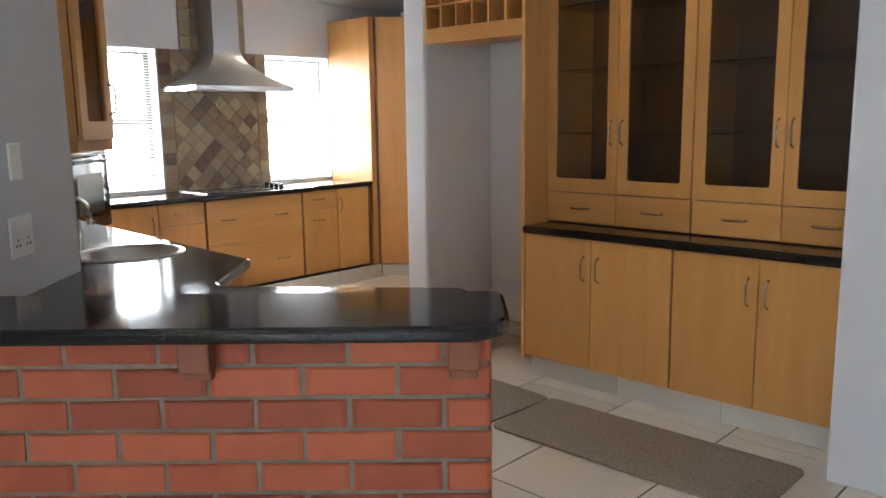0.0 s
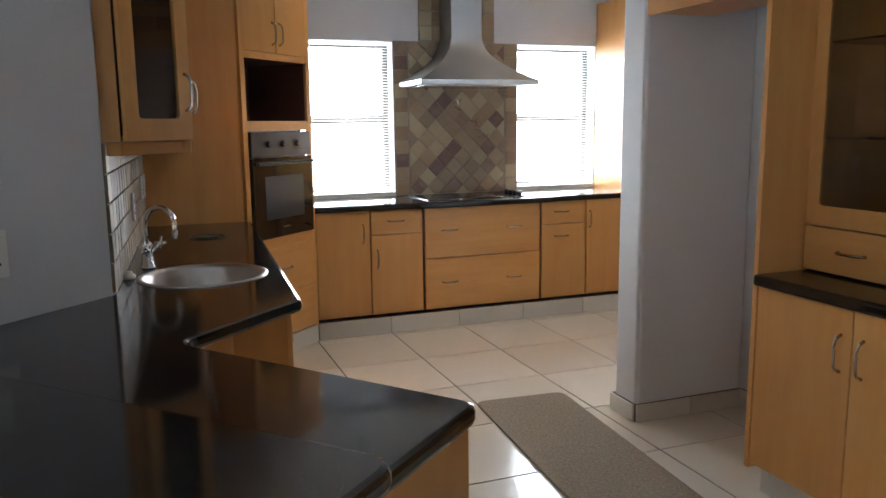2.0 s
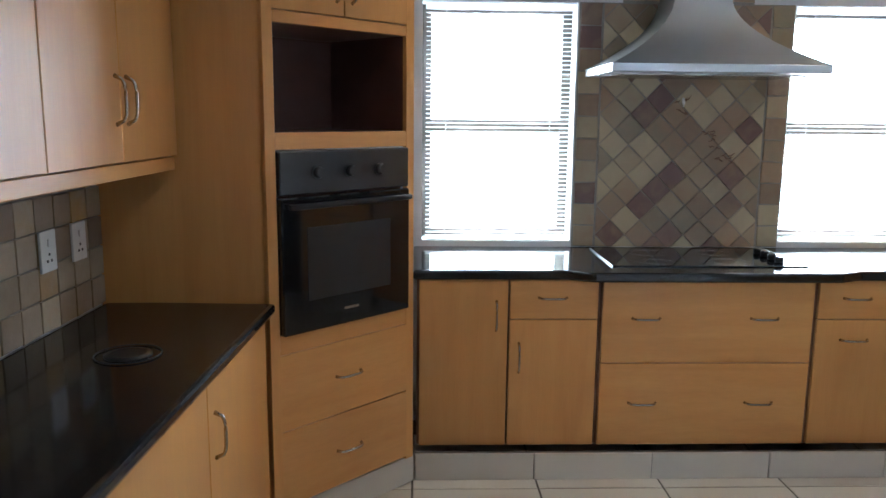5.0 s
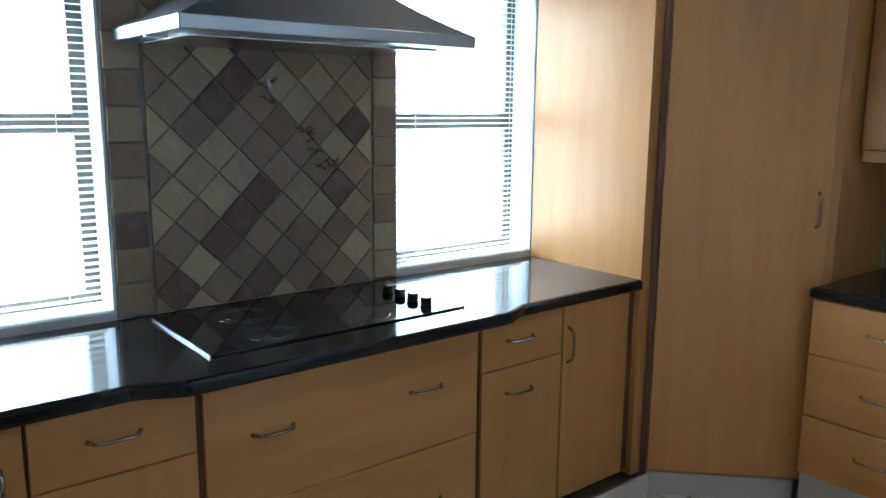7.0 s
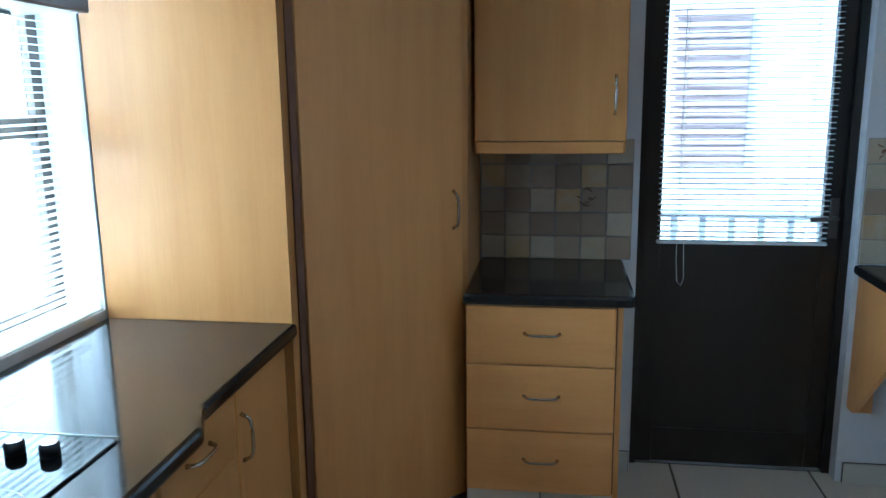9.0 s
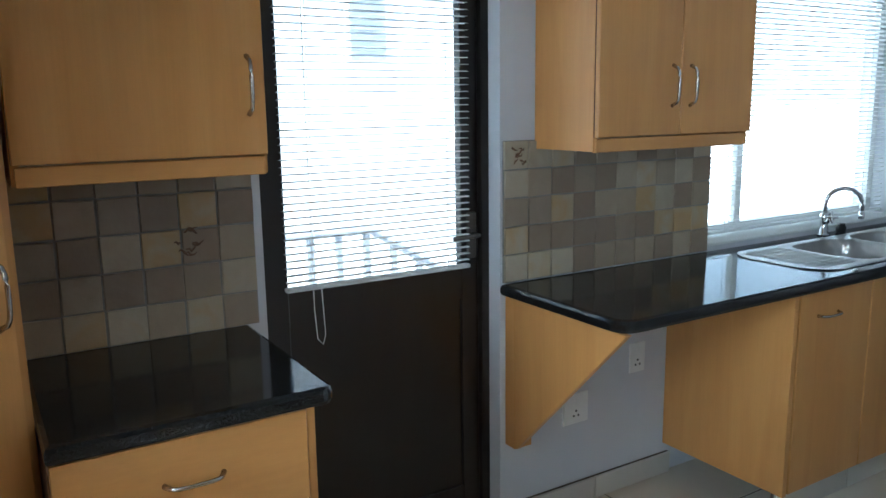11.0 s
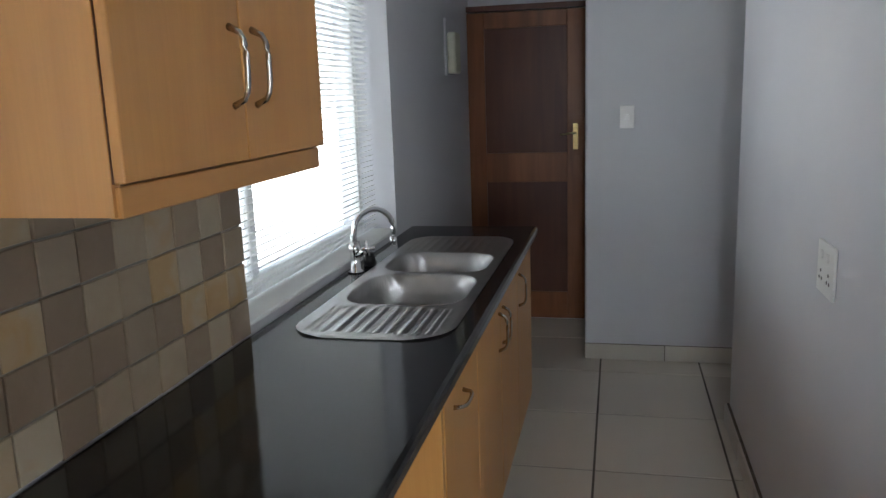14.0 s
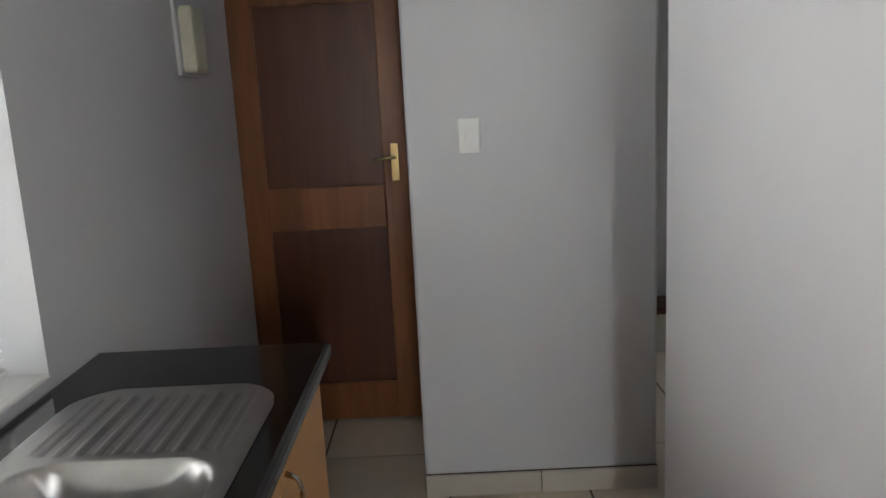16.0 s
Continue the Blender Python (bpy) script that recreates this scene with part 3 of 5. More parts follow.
def cabinet(name, label, m, x0, x1, depth, z0, z1, group="", inner_top=None):
    """An empty cabinet shell behind the fronts: local y = 0 is the front edge."""
    c = thing(name, label, "cabinet", m, group)
    part("body", bx(x0 + 0.001, 0.0005, z0, x1 - 0.001, depth, inner_top or z1), CARCASS, c)
    if inner_top:
        part("top_rail", bx(x0 + 0.001, 0.0005, inner_top, x1 - 0.001, 0.018, z1), CARCASS, c)
    return c


def open_shell(c, x0, x1, depth, z0, z1, shelves=(), inner=INSIDE, t=0.018, top=True):
    """A hollow carcass open to the front, with shelves."""
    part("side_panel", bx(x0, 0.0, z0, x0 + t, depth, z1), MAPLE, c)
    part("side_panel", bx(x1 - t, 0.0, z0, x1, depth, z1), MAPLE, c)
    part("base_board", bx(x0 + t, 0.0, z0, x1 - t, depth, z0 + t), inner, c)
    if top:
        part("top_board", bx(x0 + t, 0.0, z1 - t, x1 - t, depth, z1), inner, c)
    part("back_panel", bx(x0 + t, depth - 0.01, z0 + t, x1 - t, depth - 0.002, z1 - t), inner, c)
    for z in shelves:
        part("shelf", bx(x0 + t, 0.03, z - 0.004, x1 - t, depth - 0.012, z + 0.004), CABGLASS, c)


PZ = 0.125


# hob run on the window wall: local x is world y, fronts face the room
HOB = pose(-5.535, 0, 0, 0, 0, 90)
HZ = 0.868
g = "base cabinets under the hob worktop"
c = cabinet("base_cabinet", "maple base cabinet with one tall door", HOB, 2.315, 2.708, 0.56, PZ, HZ, g)
front(c, 2.325, PZ, 2.706, HZ, [(2.655, 0.71, True)])
c = cabinet("base_cabinet", "maple base cabinet with a drawer over a door", HOB, 2.708, 3.10, 0.56, PZ, HZ, g)
front(c, 2.71, 0.695, 3.092, HZ, [(2.895, 0.79, False)], True, "drawer")
front(c, 2.71, PZ, 3.092, 0.695, [(2.755, 0.525, True)])
c = cabinet("drawer_cabinet", "wide maple cabinet with two deep pan drawers", HOB, 3.10, 4.035, 0.56, PZ, HZ, g)
front(c, 3.108, 0.50, 4.03, HZ, [(3.30, 0.70, False), (3.815, 0.70, False)], True, "drawer")
front(c, 3.108, PZ, 4.03, 0.50, [(3.30, 0.32, False), (3.815, 0.32, False)], True, "drawer")
c = cabinet("base_cabinet", "maple base cabinet with a drawer over a tip-out door", HOB, 4.035, 4.43, 0.56, PZ, HZ, g)
front(c, 4.045, 0.695, 4.428, HZ, [(4.215, 0.79, False)], True, "drawer")
front(c, 4.045, PZ, 4.428, 0.695, [(4.215, 0.605, False)])
c = cabinet("base_cabinet", "narrow maple base cabinet with one door", HOB, 4.43, 4.86, 0.56, PZ, HZ, g)
front(c, 4.432, PZ, 4.80, HZ, [(4.458, 0.72, True)])

# worktop with a bowed centre, hob set in it
wt = rounded(ccw([(-6.108, 2.30), (-5.492, 2.30), (-5.492, 2.94), (-5.44, 3.05), (-5.44, 4.10), (-5.488, 4.205), (-5.488, 4.848), (-6.108, 4.848)]), [0, 0.0, 0.05, 0.05, 0.05, 0.05, 0.02, 0], 5)
tagged(new("worktop", mesh("worktop", slab(ccw(wt), 0.870, 0.912, 0.012), GRANITE)), "polished black granite worktop with a bowed front edge", "worktop")
hob = thing("hob", "black glass electric hob with four knobs let into the worktop", "hob")
part("glass_top", slab(rounded([(-6.025, 3.162), (-5.58, 3.162), (-5.58, 4.018), (-6.025, 4.018)], 0.012), 0.911, 0.918, 0.002), BLACKGLASS, hob)
for a, b in (((-6.025, 3.158), (-5.58, 3.162)), ((-6.025, 4.018), (-5.58, 4.022))):
    part("trim_strip", bx(a[0], a[1], 0.912, b[0], b[1], 0.9195), STEEL, hob)
for x, y, r in ((-5.90, 3.40, 0.09), (-5.67, 3.38, 0.075), (-5.90, 3.72, 0.075), (-5.67, 3.71, 0.09)):
    bm = bmesh.new()
    for rr in (r, r * 0.72):
        tube(bm, [(x + rr * math.cos(k * math.pi / 14), y + rr * math.sin(k * math.pi / 14), 0.918) for k in range(29)], 0.0009, 4)
    part("cooking_zone", bm, SATIN, hob)
for k in range(4):
    x = -5.888 + 0.0735 * k
    kb = part("knob", lathe(bmesh.new(), [(0.019, 0.918), (0.019, 0.940), (0.016, 0.944)], 20, (x, 3.93, 0)), DARKPLASTIC, hob)
    part("knob_cap", lathe(bmesh.new(), [(0.015, 0.944), (0.0145, 0.9455)], 20, (x, 3.93, 0)), SATIN, kb)

# extractor hood
hood = thing("extractor_hood", "brushed steel chimney extractor hood over the hob", "extractor hood", pose(-6.098, 3.58, 0))
part("canopy_rim", bx(0.0, -0.463, 1.735, 0.53, 0.463, 1.772, 0.003), STEEL, hood)
bm = bmesh.new()
rings = []
for k in range(15):
    u = k / 14
    s = (1 - u) ** 1.9
    hw, dp, z = 0.128 + 0.330 * s, 0.25 + 0.275 * s, 1.772 + 0.305 * u
    rings.append([bm.verts.new(p) for p in ((0, -hw, z), (dp, -hw, z), (dp, hw, z), (0, hw, z))])
for a, b in zip(rings, rings[1:]):
    for i in range(4):
        bm.faces.new((a[i], a[(i + 1) % 4], b[(i + 1) % 4], b[i])).smooth = i == 1 or i == 3 or i == 0
bm.edges.ensure_lookup_table()
for e in bm.edges:
    if abs(e.verts[0].co.z - e.verts[1].co.z) > 1e-5:
        e.smooth = False
part("canopy", bm, STEEL, hood)
part("chimney", bx(0.0, -0.122, 2.07, 0.245, 0.122, CEIL, 0.002), STEEL, hood)
part("grease_filter", bx(0.06, -0.40, 1.728, 0.42, -0.005, 1.7345, 0.001), SATIN, hood)
part("grease_filter", bx(0.06, 0.005, 1.728, 0.42, 0.40, 1.7345, 0.001), SATIN, hood)
for y in (-0.44, 0.44):
    part("hood_lamp", lathe(bmesh.new(), [(0.03, 1.729), (0.03, 1.7345)], 16, (0.3, y, 0)), WHITE, hood)

# ---- oven tower in the diagonal corner ----
tf = (Vector((-4.925, 1.80)), Vector((-5.415, 2.29)))
tw = (tf[1] - tf[0]).length
TM = pose(tf[0].x, tf[0].y, 0, 0, 0, 135)
tower = thing("oven_tower", "tall maple corner cabinet with oven housing and microwave niche", "cabinet", TM)
# side panel toward the sink run, and the stiles beside the niche
part("side_panel", bx(0.0, 0.004, 0.1, 0.03, 0.022, 2.40), MAPLE, tower)
bmw = slab(ccw([(-4.905, 1.185), (-4.925, 1.185), (-4.948, 1.80), (-4.928, 1.80)]), 0.1, 2.40)
sp = part("end_panel", bmw, MAPLE, tower)
sp.matrix_basis = TM.inverted()
part("stile", bx(0.0, -0.018, 0.13, 0.042, 0.004, 2.40, 0.0015), MAPLE, tower)
part("stile", bx(tw - 0.042, -0.018, 0.13, tw, 0.004, 2.40, 0.0015), MAPLE, tower)
part("rail", bx(0.042, -0.016, 1.43, tw - 0.042, 0.01, 1.488, 0.0015), MAPLE_H, tower)
part("rail", bx(0.042, -0.016, 0.715, tw - 0.042, 0.01, 0.785, 0.0015), MAPLE_H, tower)
part("rail", bx(0.042, -0.016, 1.845, tw - 0.042, 0.01, 1.885, 0.0015), MAPLE_H, tower)
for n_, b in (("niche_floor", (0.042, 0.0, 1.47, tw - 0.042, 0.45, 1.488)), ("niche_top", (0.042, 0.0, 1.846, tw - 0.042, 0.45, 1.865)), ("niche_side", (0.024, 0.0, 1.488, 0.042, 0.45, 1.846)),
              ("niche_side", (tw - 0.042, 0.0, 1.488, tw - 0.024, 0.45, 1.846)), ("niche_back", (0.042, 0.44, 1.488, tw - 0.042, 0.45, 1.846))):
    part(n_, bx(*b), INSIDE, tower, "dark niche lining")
part("body", bx(0.044, 0.012, 0.13, tw - 0.044, 0.5, 1.40), CARCASS, tower)
part("upper_body", bx(0.024, 0.006, 1.89, tw - 0.024, 0.45, 2.40), CARCASS, tower)
front(tower, 0.03, 0.43, tw - 0.03, 0.715, [(tw / 2, 0.58, False)], True, "drawer")
front(tower, 0.03, 0.14, tw - 0.03, 0.43, [(tw / 2, 0.285, False)], True, "drawer")
front(tower, 0.02, 1.885, tw / 2, 2.40, [(tw / 2 - 0.035, 2.0, True)])
front(tower, tw / 2, 1.885, tw - 0.02, 2.40, [(tw / 2 + 0.035, 2.0, True)])
oven = thing("oven", "black built-in electric oven with a glass door", "oven", TM)
part("control_panel", bx(0.045, -0.035, 1.275, tw - 0.045, 0.008, 1.425, 0.004), BLACK, oven)
od = part("oven_door", bx(0.045, -0.04, 0.785, tw - 0.045, 0.008, 1.268, 0.005), BLACKGLASS, oven)
part("door_window", bx(0.15, -0.0425, 0.90, tw - 0.15, -0.0402, 1.16, 0.001), BLACK, od)
part("oven_handle", bx(0.06, -0.075, 1.228, tw - 0.06, -0.056, 1.248, 0.006, 2), BLACK, od)
for x in (0.08, tw - 0.08):
    part("handle_post", bx(x - 0.01, -0.058, 1.23, x + 0.01, -0.04, 1.246), BLACK, od)
for x in (0.20, 0.345, 0.49):
    kb = bmesh.new()
    lathe(kb, [(0.021, 0.0), (0.021, 0.012), (0.016, 0.024)], 20)
    k = part("knob", kb, BLACK, oven)
    k.matrix_basis = pose(x, -0.035, 1.35, 90, 0, 0)
part("maker_mark", bx(tw / 2 - 0.035, -0.0412, 0.84, tw / 2 + 0.035, -0.0403, 0.85), SATIN, oven)

# ---- corner pantry ----
pf = (Vector((-5.50, 4.918)), Vector((-5.05, 5.368)))
pw = (pf[1] - pf[0]).length
PM = pose(pf[0].x, pf[0].y, 0, 0, 0, 45)
pantry = thing("pantry_cupboard", "tall maple corner pantry cupboard with one full-height door", "cabinet", PM)
bd_ = part("body", slab(ccw([(-6.105, 4.850), (-5.508, 4.850), (-5.508, 4.918), (-5.055, 5.372), (-5.034, 5.39), (-5.034, 5.825), (-6.105, 5.825)]), 0.10, 2.42), MAPLE, pantry)
bd_.matrix_basis = PM.inverted()
front(pantry, 0.012, 0.115, pw - 0.012, 2.42, [(pw - 0.055, 1.19, True)])
part("stile", bx(-0.012, -0.012, 0.10, 0.010, 0.0, 2.42), CARCASS, pantry)

# ---- drawer unit and wall cupboard beside the back door ----
NM = pose(0, 5.262, 0)
c = cabinet("drawer_cabinet", "maple cabinet with three deep drawers beside the back door", NM, -5.03, -4.50, 0.56, 0.185, 0.875)
for z0, z1 in ((0.66, 0.872), (0.42, 0.66), (0.185, 0.42)):
    front(c, -5.028, z0, -4.515, z1, [(-4.765, (z0 + z1) / 2 + 0.01, False)], True, "drawer")
part("side_panel", bx(-4.512, -0.005, 0.125, -4.494, 0.56, 0.875), MAPLE, c)
o = rounded(ccw([(-5.032, 5.222), (-4.455, 5.222), (-4.455, 5.828), (-5.032, 5.828)]), [0, 0.03, 0, 0], 5)
tagged(new("worktop", mesh("worktop", slab(ccw(o), 0.877, 0.918, 0.012), GRANITE)), "short polished black granite worktop beside the door", "worktop")


def wall_cupboard(label, m, x0, x1, depth, z0, z1, doors, light_end):
    c = cabinet("wall_cupboard", label, m, x0, x1, depth, z0 + 0.002, z1)
    n = len(doors)
    w = (x1 - x0) / n
    for k, side in enumerate(doors):
        hx = x0 + k * w + (0.042 if side == "l" else w - 0.042)
        front(c, x0 + k * w, z0, x0 + (k + 1) * w, z1, [(hx, z0 + 0.16, True)])
    part("valance", bx(x0 + 0.006, -0.006, z0 - 0.045, x1 - 0.006, 0.014, z0 - 0.002, 0.002), MAPLE_H, c)
    for x in ((x0 - 0.001, x0 + 0.017), (x1 - 0.017, x1 + 0.001)):
        part("side_panel", bx(x[0], 0.0012, z0 - 0.042, x[1], depth, z1), MAPLE, c)
    return c


wall_cupboard("maple wall cupboard with one door beside the back door", pose(0, 5.505, 0), -5.02, -4.485, 0.322, 1.412, 2.42, ["r"], False)
wall_cupboard("maple wall cupboard with two doors over the scullery worktop", pose(0, 5.536, 0), -3.43, -2.705, 0.29, 1.412, 2.42, ["r", "l"], True)

# ---- scullery run ----
SM = pose(0, 5.285, 0)
g = "scullery base cabinets under the sink"
c = cabinet("base_cabinet", "maple base cabinet with a pull-out bin front", SM, -2.745, -2.29, 0.54, 0.13, 0.868, g, 0.74)
front(c, -2.72, 0.13, -2.29, 0.868, [(-2.56, 0.778, False)])
part("side_panel", bx(-2.752, -0.018, 0.13, -2.730, 0.54, 0.868), MAPLE, c)
c = cabinet("sink_cabinet", "maple double-door cabinet under the sink", SM, -2.29, -1.39, 0.54, 0.13, 0.868, g, 0.74)
front(c, -2.29, 0.13, -1.84, 0.868, [(-1.885, 0.735, True)])
front(c, -1.84, 0.13, -1.39, 0.868, [(-1.80, 0.735, True)])
c = cabinet("base_cabinet", "maple single-door base cabinet at the worktop end", SM, -1.39, -0.90, 0.54, 0.13, 0.868, g, 0.74)
front(c, -1.39, 0.13, -0.90, 0.868, [(-1.345, 0.74, True)])
SX0, SX1, SYA, SYB = -2.545, -1.14, 5.295, 5.735
SC = ((SX0 + SX1) / 2, (SYA + SYB) / 2)
o = rounded(ccw([(-3.575, 5.235), (-0.86, 5.235), (-0.86, 5.828), (-3.575, 5.828)]), [0.075, 0.02, 0, 0], 8)
hole = rounded([(SX0 + 0.03, SYA + 0.03), (SX1 - 0.03, SYA + 0.03), (SX1 - 0.03, SYB - 0.03), (SX0 + 0.03, SYB - 0.03)], 0.1, 6)
tagged(new("worktop", mesh("worktop", slab(ccw(o), 0.872, 0.914, 0.013, [hole]), GRANITE)), "long polished black granite worktop in the scullery", "worktop")
br = thing("worktop_bracket", "triangular maple panel holding up the worktop end", "bracket", pose(-3.555, 0, 0))
bm = slab(ccw([(5.245, 0.870), (5.825, 0.870), (5.825, 0.33), (5.76, 0.33)]), 0, 0.02, 0.001)
for v in bm.verts:
    v.co = Vector((v.co.z, v.co.x, v.co.y))
part("gusset_panel", bm, MAPLE, br)
part("cleat", bx(-0.001, 5.77, 0.325, 0.075, 5.826, 0.869, 0.002), MAPLE, br)

# double bowl sink with drainers
A, Bh, R = (SX1 - SX0) / 2, (SYB - SYA) / 2, 0.13


def sink_height(x, y):
    z = 0.919
    e = min(A - abs(x), Bh - abs(y))
    if e < 0.012:
        z = 0.9165 + 0.0035 * max(0.0, e) / 0.012
    for cx, hw in ((-0.195, 0.192), (0.19, 0.158)):
        q = (abs((x - cx) / hw) ** 4 + abs((y + 0.005) / 0.182) ** 4) ** 0.25
        if q < 1:
            t = min(1, (1 - q) / 0.15)
            z = min(z, 0.919 - 0.158 * t * t * (3 - 2 * t))
            return z
    if (x < -0.42 or x > 0.38) and abs(x) < A - 0.05 and abs(y) < Bh - 0.05:
        z -= 0.004
        ph = (y / 0.036) % 1.0
        if 0.38 < ph < 0.62:
            z += 0.0055
    return z


sink = thing("double_sink", "stainless steel double-bowl sink with ribbed drainers", "sink", pose(SC[0], SC[1], 0))
bm = bmesh.new()
NX, NYY = 150, 66
grid = []
for j in range(NYY + 1):
    y = -Bh + 2 * Bh * j / NYY
    dy = abs(y) - (Bh - R)
    hw = A if dy <= 0 else A - R + math.sqrt(max(0, R * R - dy * dy))
    grid.append([bm.verts.new((hw * (-1 + 2 * i / NX), y, sink_height(hw * (-1 + 2 * i / NX) * 1.0, y))) for i in range(NX + 1)])
for j in range(NYY):
    for i in range(NX):
        bm.faces.new((grid[j][i], grid[j][i + 1], grid[j + 1][i + 1], grid[j + 1][i])).smooth = True
part("basin", bm, SINKSTEEL, sink)
for cx in (-0.195, 0.19):
    part("drain", lathe(bmesh.new(), [(0.035, 0.758), (0.035, 0.7625), (0.028, 0.7635)], 20, (cx, 0, 0)), CHROME, sink)


def mixer_tap(label, m, reach, rise, cross=True):
    t = thing("mixer_tap", label, "tap", m)
    part("tap_body", lathe(bmesh.new(), [(0.027, 0), (0.027, 0.006), (0.019, 0.012), (0.017, 0.07), (0.021, 0.078), (0.021, 0.095), (0.013, 0.105)], 20), CHROME, t)
    pts = [(0, 0, 0.10), (0, 0, rise - reach / 2)]
    for k in range(1, 13):
        a = math.pi * k / 12
        pts.append((0, -reach / 2 + reach / 2 * math.cos(a), rise - reach / 2 + reach / 2 * math.sin(a)))
    pts.append((0, -reach, rise - reach / 2 - 0.035))
    part("spout", tube(bmesh.new(), pts, 0.0095, 10), CHROME, t)
    part("aerator", tube(bmesh.new(), [(0, -reach, rise - reach / 2 - 0.03), (0, -reach, rise - reach / 2 - 0.06)], 0.0125, 12), CHROME, t)
    for s in (-1, 1):
        hnd = part("tap_head", tube(bmesh.new(), [(0, 0, 0.055), (s * 0.035, -0.012, 0.075), (s * 0.058, -0.018, 0.088)], [0.012, 0.012, 0.015], 10), CHROME, t)
        bm = bmesh.new()
        c = Vector((s * 0.064, -0.02, 0.092))
        tube(bm, [c + Vector((0, -0.026, 0)), c + Vector((0, 0.026, 0))], 0.005, 8)
        tube(bm, [c + Vector((-0.01, 0, -0.024)), c + Vector((0.01, 0, 0.024))], 0.005, 8)
        part("cross_handle", bm, CHROME, hnd)
    return t


mixer_tap("chrome swan-neck mixer tap behind the double sink", pose(-1.815, 5.775, 0.914, 0, 0, 42), 0.15, 0.215)
tagged(new("sink_plug", mesh("sink_plug", lathe(bmesh.new(), [(0.022, 0), (0.022, 0.03), (0.017, 0.036), (0.017, 0.046)], 18), DARKPLASTIC)), "black rubber sink plug on the worktop", "plug").matrix_basis = pose(-1.70, 5.762, 0.914)

# ---- prep sink run along the south wall and the peninsula ----
bc, bu, bv = Vector((-1.013, 1.319)), Vector((0.735, 0.678)), Vector((-0.678, 0.735))


def pen(u, v):
    return bc + bu * u + bv * v


def wall_u(v):
    """How far along the peninsula the diagonal wall stands, at depth v."""
    p = pen(0, v)
    n = Vector((0.697, 0.717))
    return (n.dot(d0) - n.dot(p)) / n.dot(bu)


lower = [tuple(south(1.88, 0.004)), tuple(south(0.0, 0.004)), tuple(pen(wall_u(0.26) + 0.004, 0.26)), tuple(pen(-0.10, 0.26)), tuple(pen(-0.095, 0.865)), (-2.362, 1.345), (-2.735, 1.728), tuple(south(1.88, 0.578))]
lr = [0, 0, 0, 0.0, 0.05, 0.07, 0.04, 0]
o = rounded(lower, lr, 7)
sink_c = (-3.285, 1.463)
tagged(new("worktop", mesh("worktop", slab(ccw(o), 0.874, 0.914, 0.013, [circle(*sink_c, 0.215)]), GRANITE)), "angled black granite worktop joining sink run and peninsula", "worktop")
o = rounded([pen(wall_u(0) + 0.004, 0.0), pen(0.0, 0.0), pen(0.0, 0.39), pen(wall_u(0.39) + 0.004, 0.39)], [0, 0.14, 0.06, 0], 8)
tagged(new("bar_top", mesh("bar_top", slab(ccw(o), 0.968, 1.008, 0.013), GRANITE)), "raised black granite bar top on the brick wall", "worktop")

# round prep sink
ps = thing("round_sink", "round stainless steel prep sink let into the worktop", "sink", pose(sink_c[0], sink_c[1], 0))
part("bowl", lathe(bmesh.new(), [(0.234, 0.914), (0.234, 0.918), (0.226, 0.921), (0.213, 0.917), (0.207, 0.905), (0.190, 0.80), (0.165, 0.77), (0.10, 0.76), (0.04, 0.757)], 56, top=False), SINKSTEEL, ps)
part("drain", lathe(bmesh.new(), [(0.034, 0.7575), (0.034, 0.7605), (0.026, 0.7615)], 20), CHROME, ps)
mixer_tap("chrome mixer tap at the round prep sink", pose(-3.53, 1.272, 0.914, 0, 0, 150), 0.12, 0.24)
tagged(new("sink_plug", mesh("sink_plug", lathe(bmesh.new(), [(0.02, 0), (0.024, 0.012), (0.012, 0.02), (0.012, 0.028)], 16), WHITE)), "white sink plug lying beside the tap", "plug").matrix_basis = pose(-3.33, 1.205, 0.914)
ring = thing("worktop_socket_cover", "round black flush cover with a chrome rim in the worktop", "cover", pose(-4.33, 1.548, 0.914))
part("disc", lathe(bmesh.new(), [(0.062, 0), (0.062, 0.004), (0.045, 0.006)], 32), BLACK, ring)
part("rim", tube(bmesh.new(), [(0.085 * math.cos(a * math.pi / 16), 0.085 * math.sin(a * math.pi / 16), 0.003) for a in range(33)], 0.0018, 6), BLACK, ring)

# cabinets under the prep sink: local x runs along -x in the world
KO = south(-3.06, 0.535)
KM = pose(KO.x, KO.y, 0, 0, 0, 177)
g = "base cabinets under the prep sink worktop"
c = thing("base_cabinet", "maple base cabinet end with an open bay and wire basket", "cabinet", KM, g)
open_shell(c, 2.77, 3.62, 0.52, PZ, 0.866, (), MAPLE, top=False)
front(c, 2.77, PZ, 3.12, 0.866, [(3.075, 0.72, True)])
part("divider", bx(3.12, 0.0, PZ + 0.018, 3.138, 0.50, 0.74), MAPLE, c)
bm = bmesh.new()
for z in (0.30, 0.55):
    for y in (0.03, 0.14, 0.25, 0.36, 0.47):
        tube(bm, [(3.15, y, z), (3.59, y, z)], 0.003, 5)
    for x in (3.15, 3.26, 3.37, 3.48, 3.59):
        tube(bm, [(x, 0.03, z + 0.06), (x, 0.03, z), (x, 0.47, z), (x, 0.47, z + 0.06)], 0.003, 5)
    tube(bm, [(3.15, 0.03, z + 0.06), (3.59, 0.03, z + 0.06)], 0.004, 5)
part("wire_basket", bm, CHROME, c)
c = cabinet("base_cabinet", "maple base cabinet with one door under the worktop", KM, 3.62, 4.28, 0.53, PZ, 0.866, g)
front(c, 3.62, PZ, 4.28, 0.866, [(3.67, 0.72, True)])
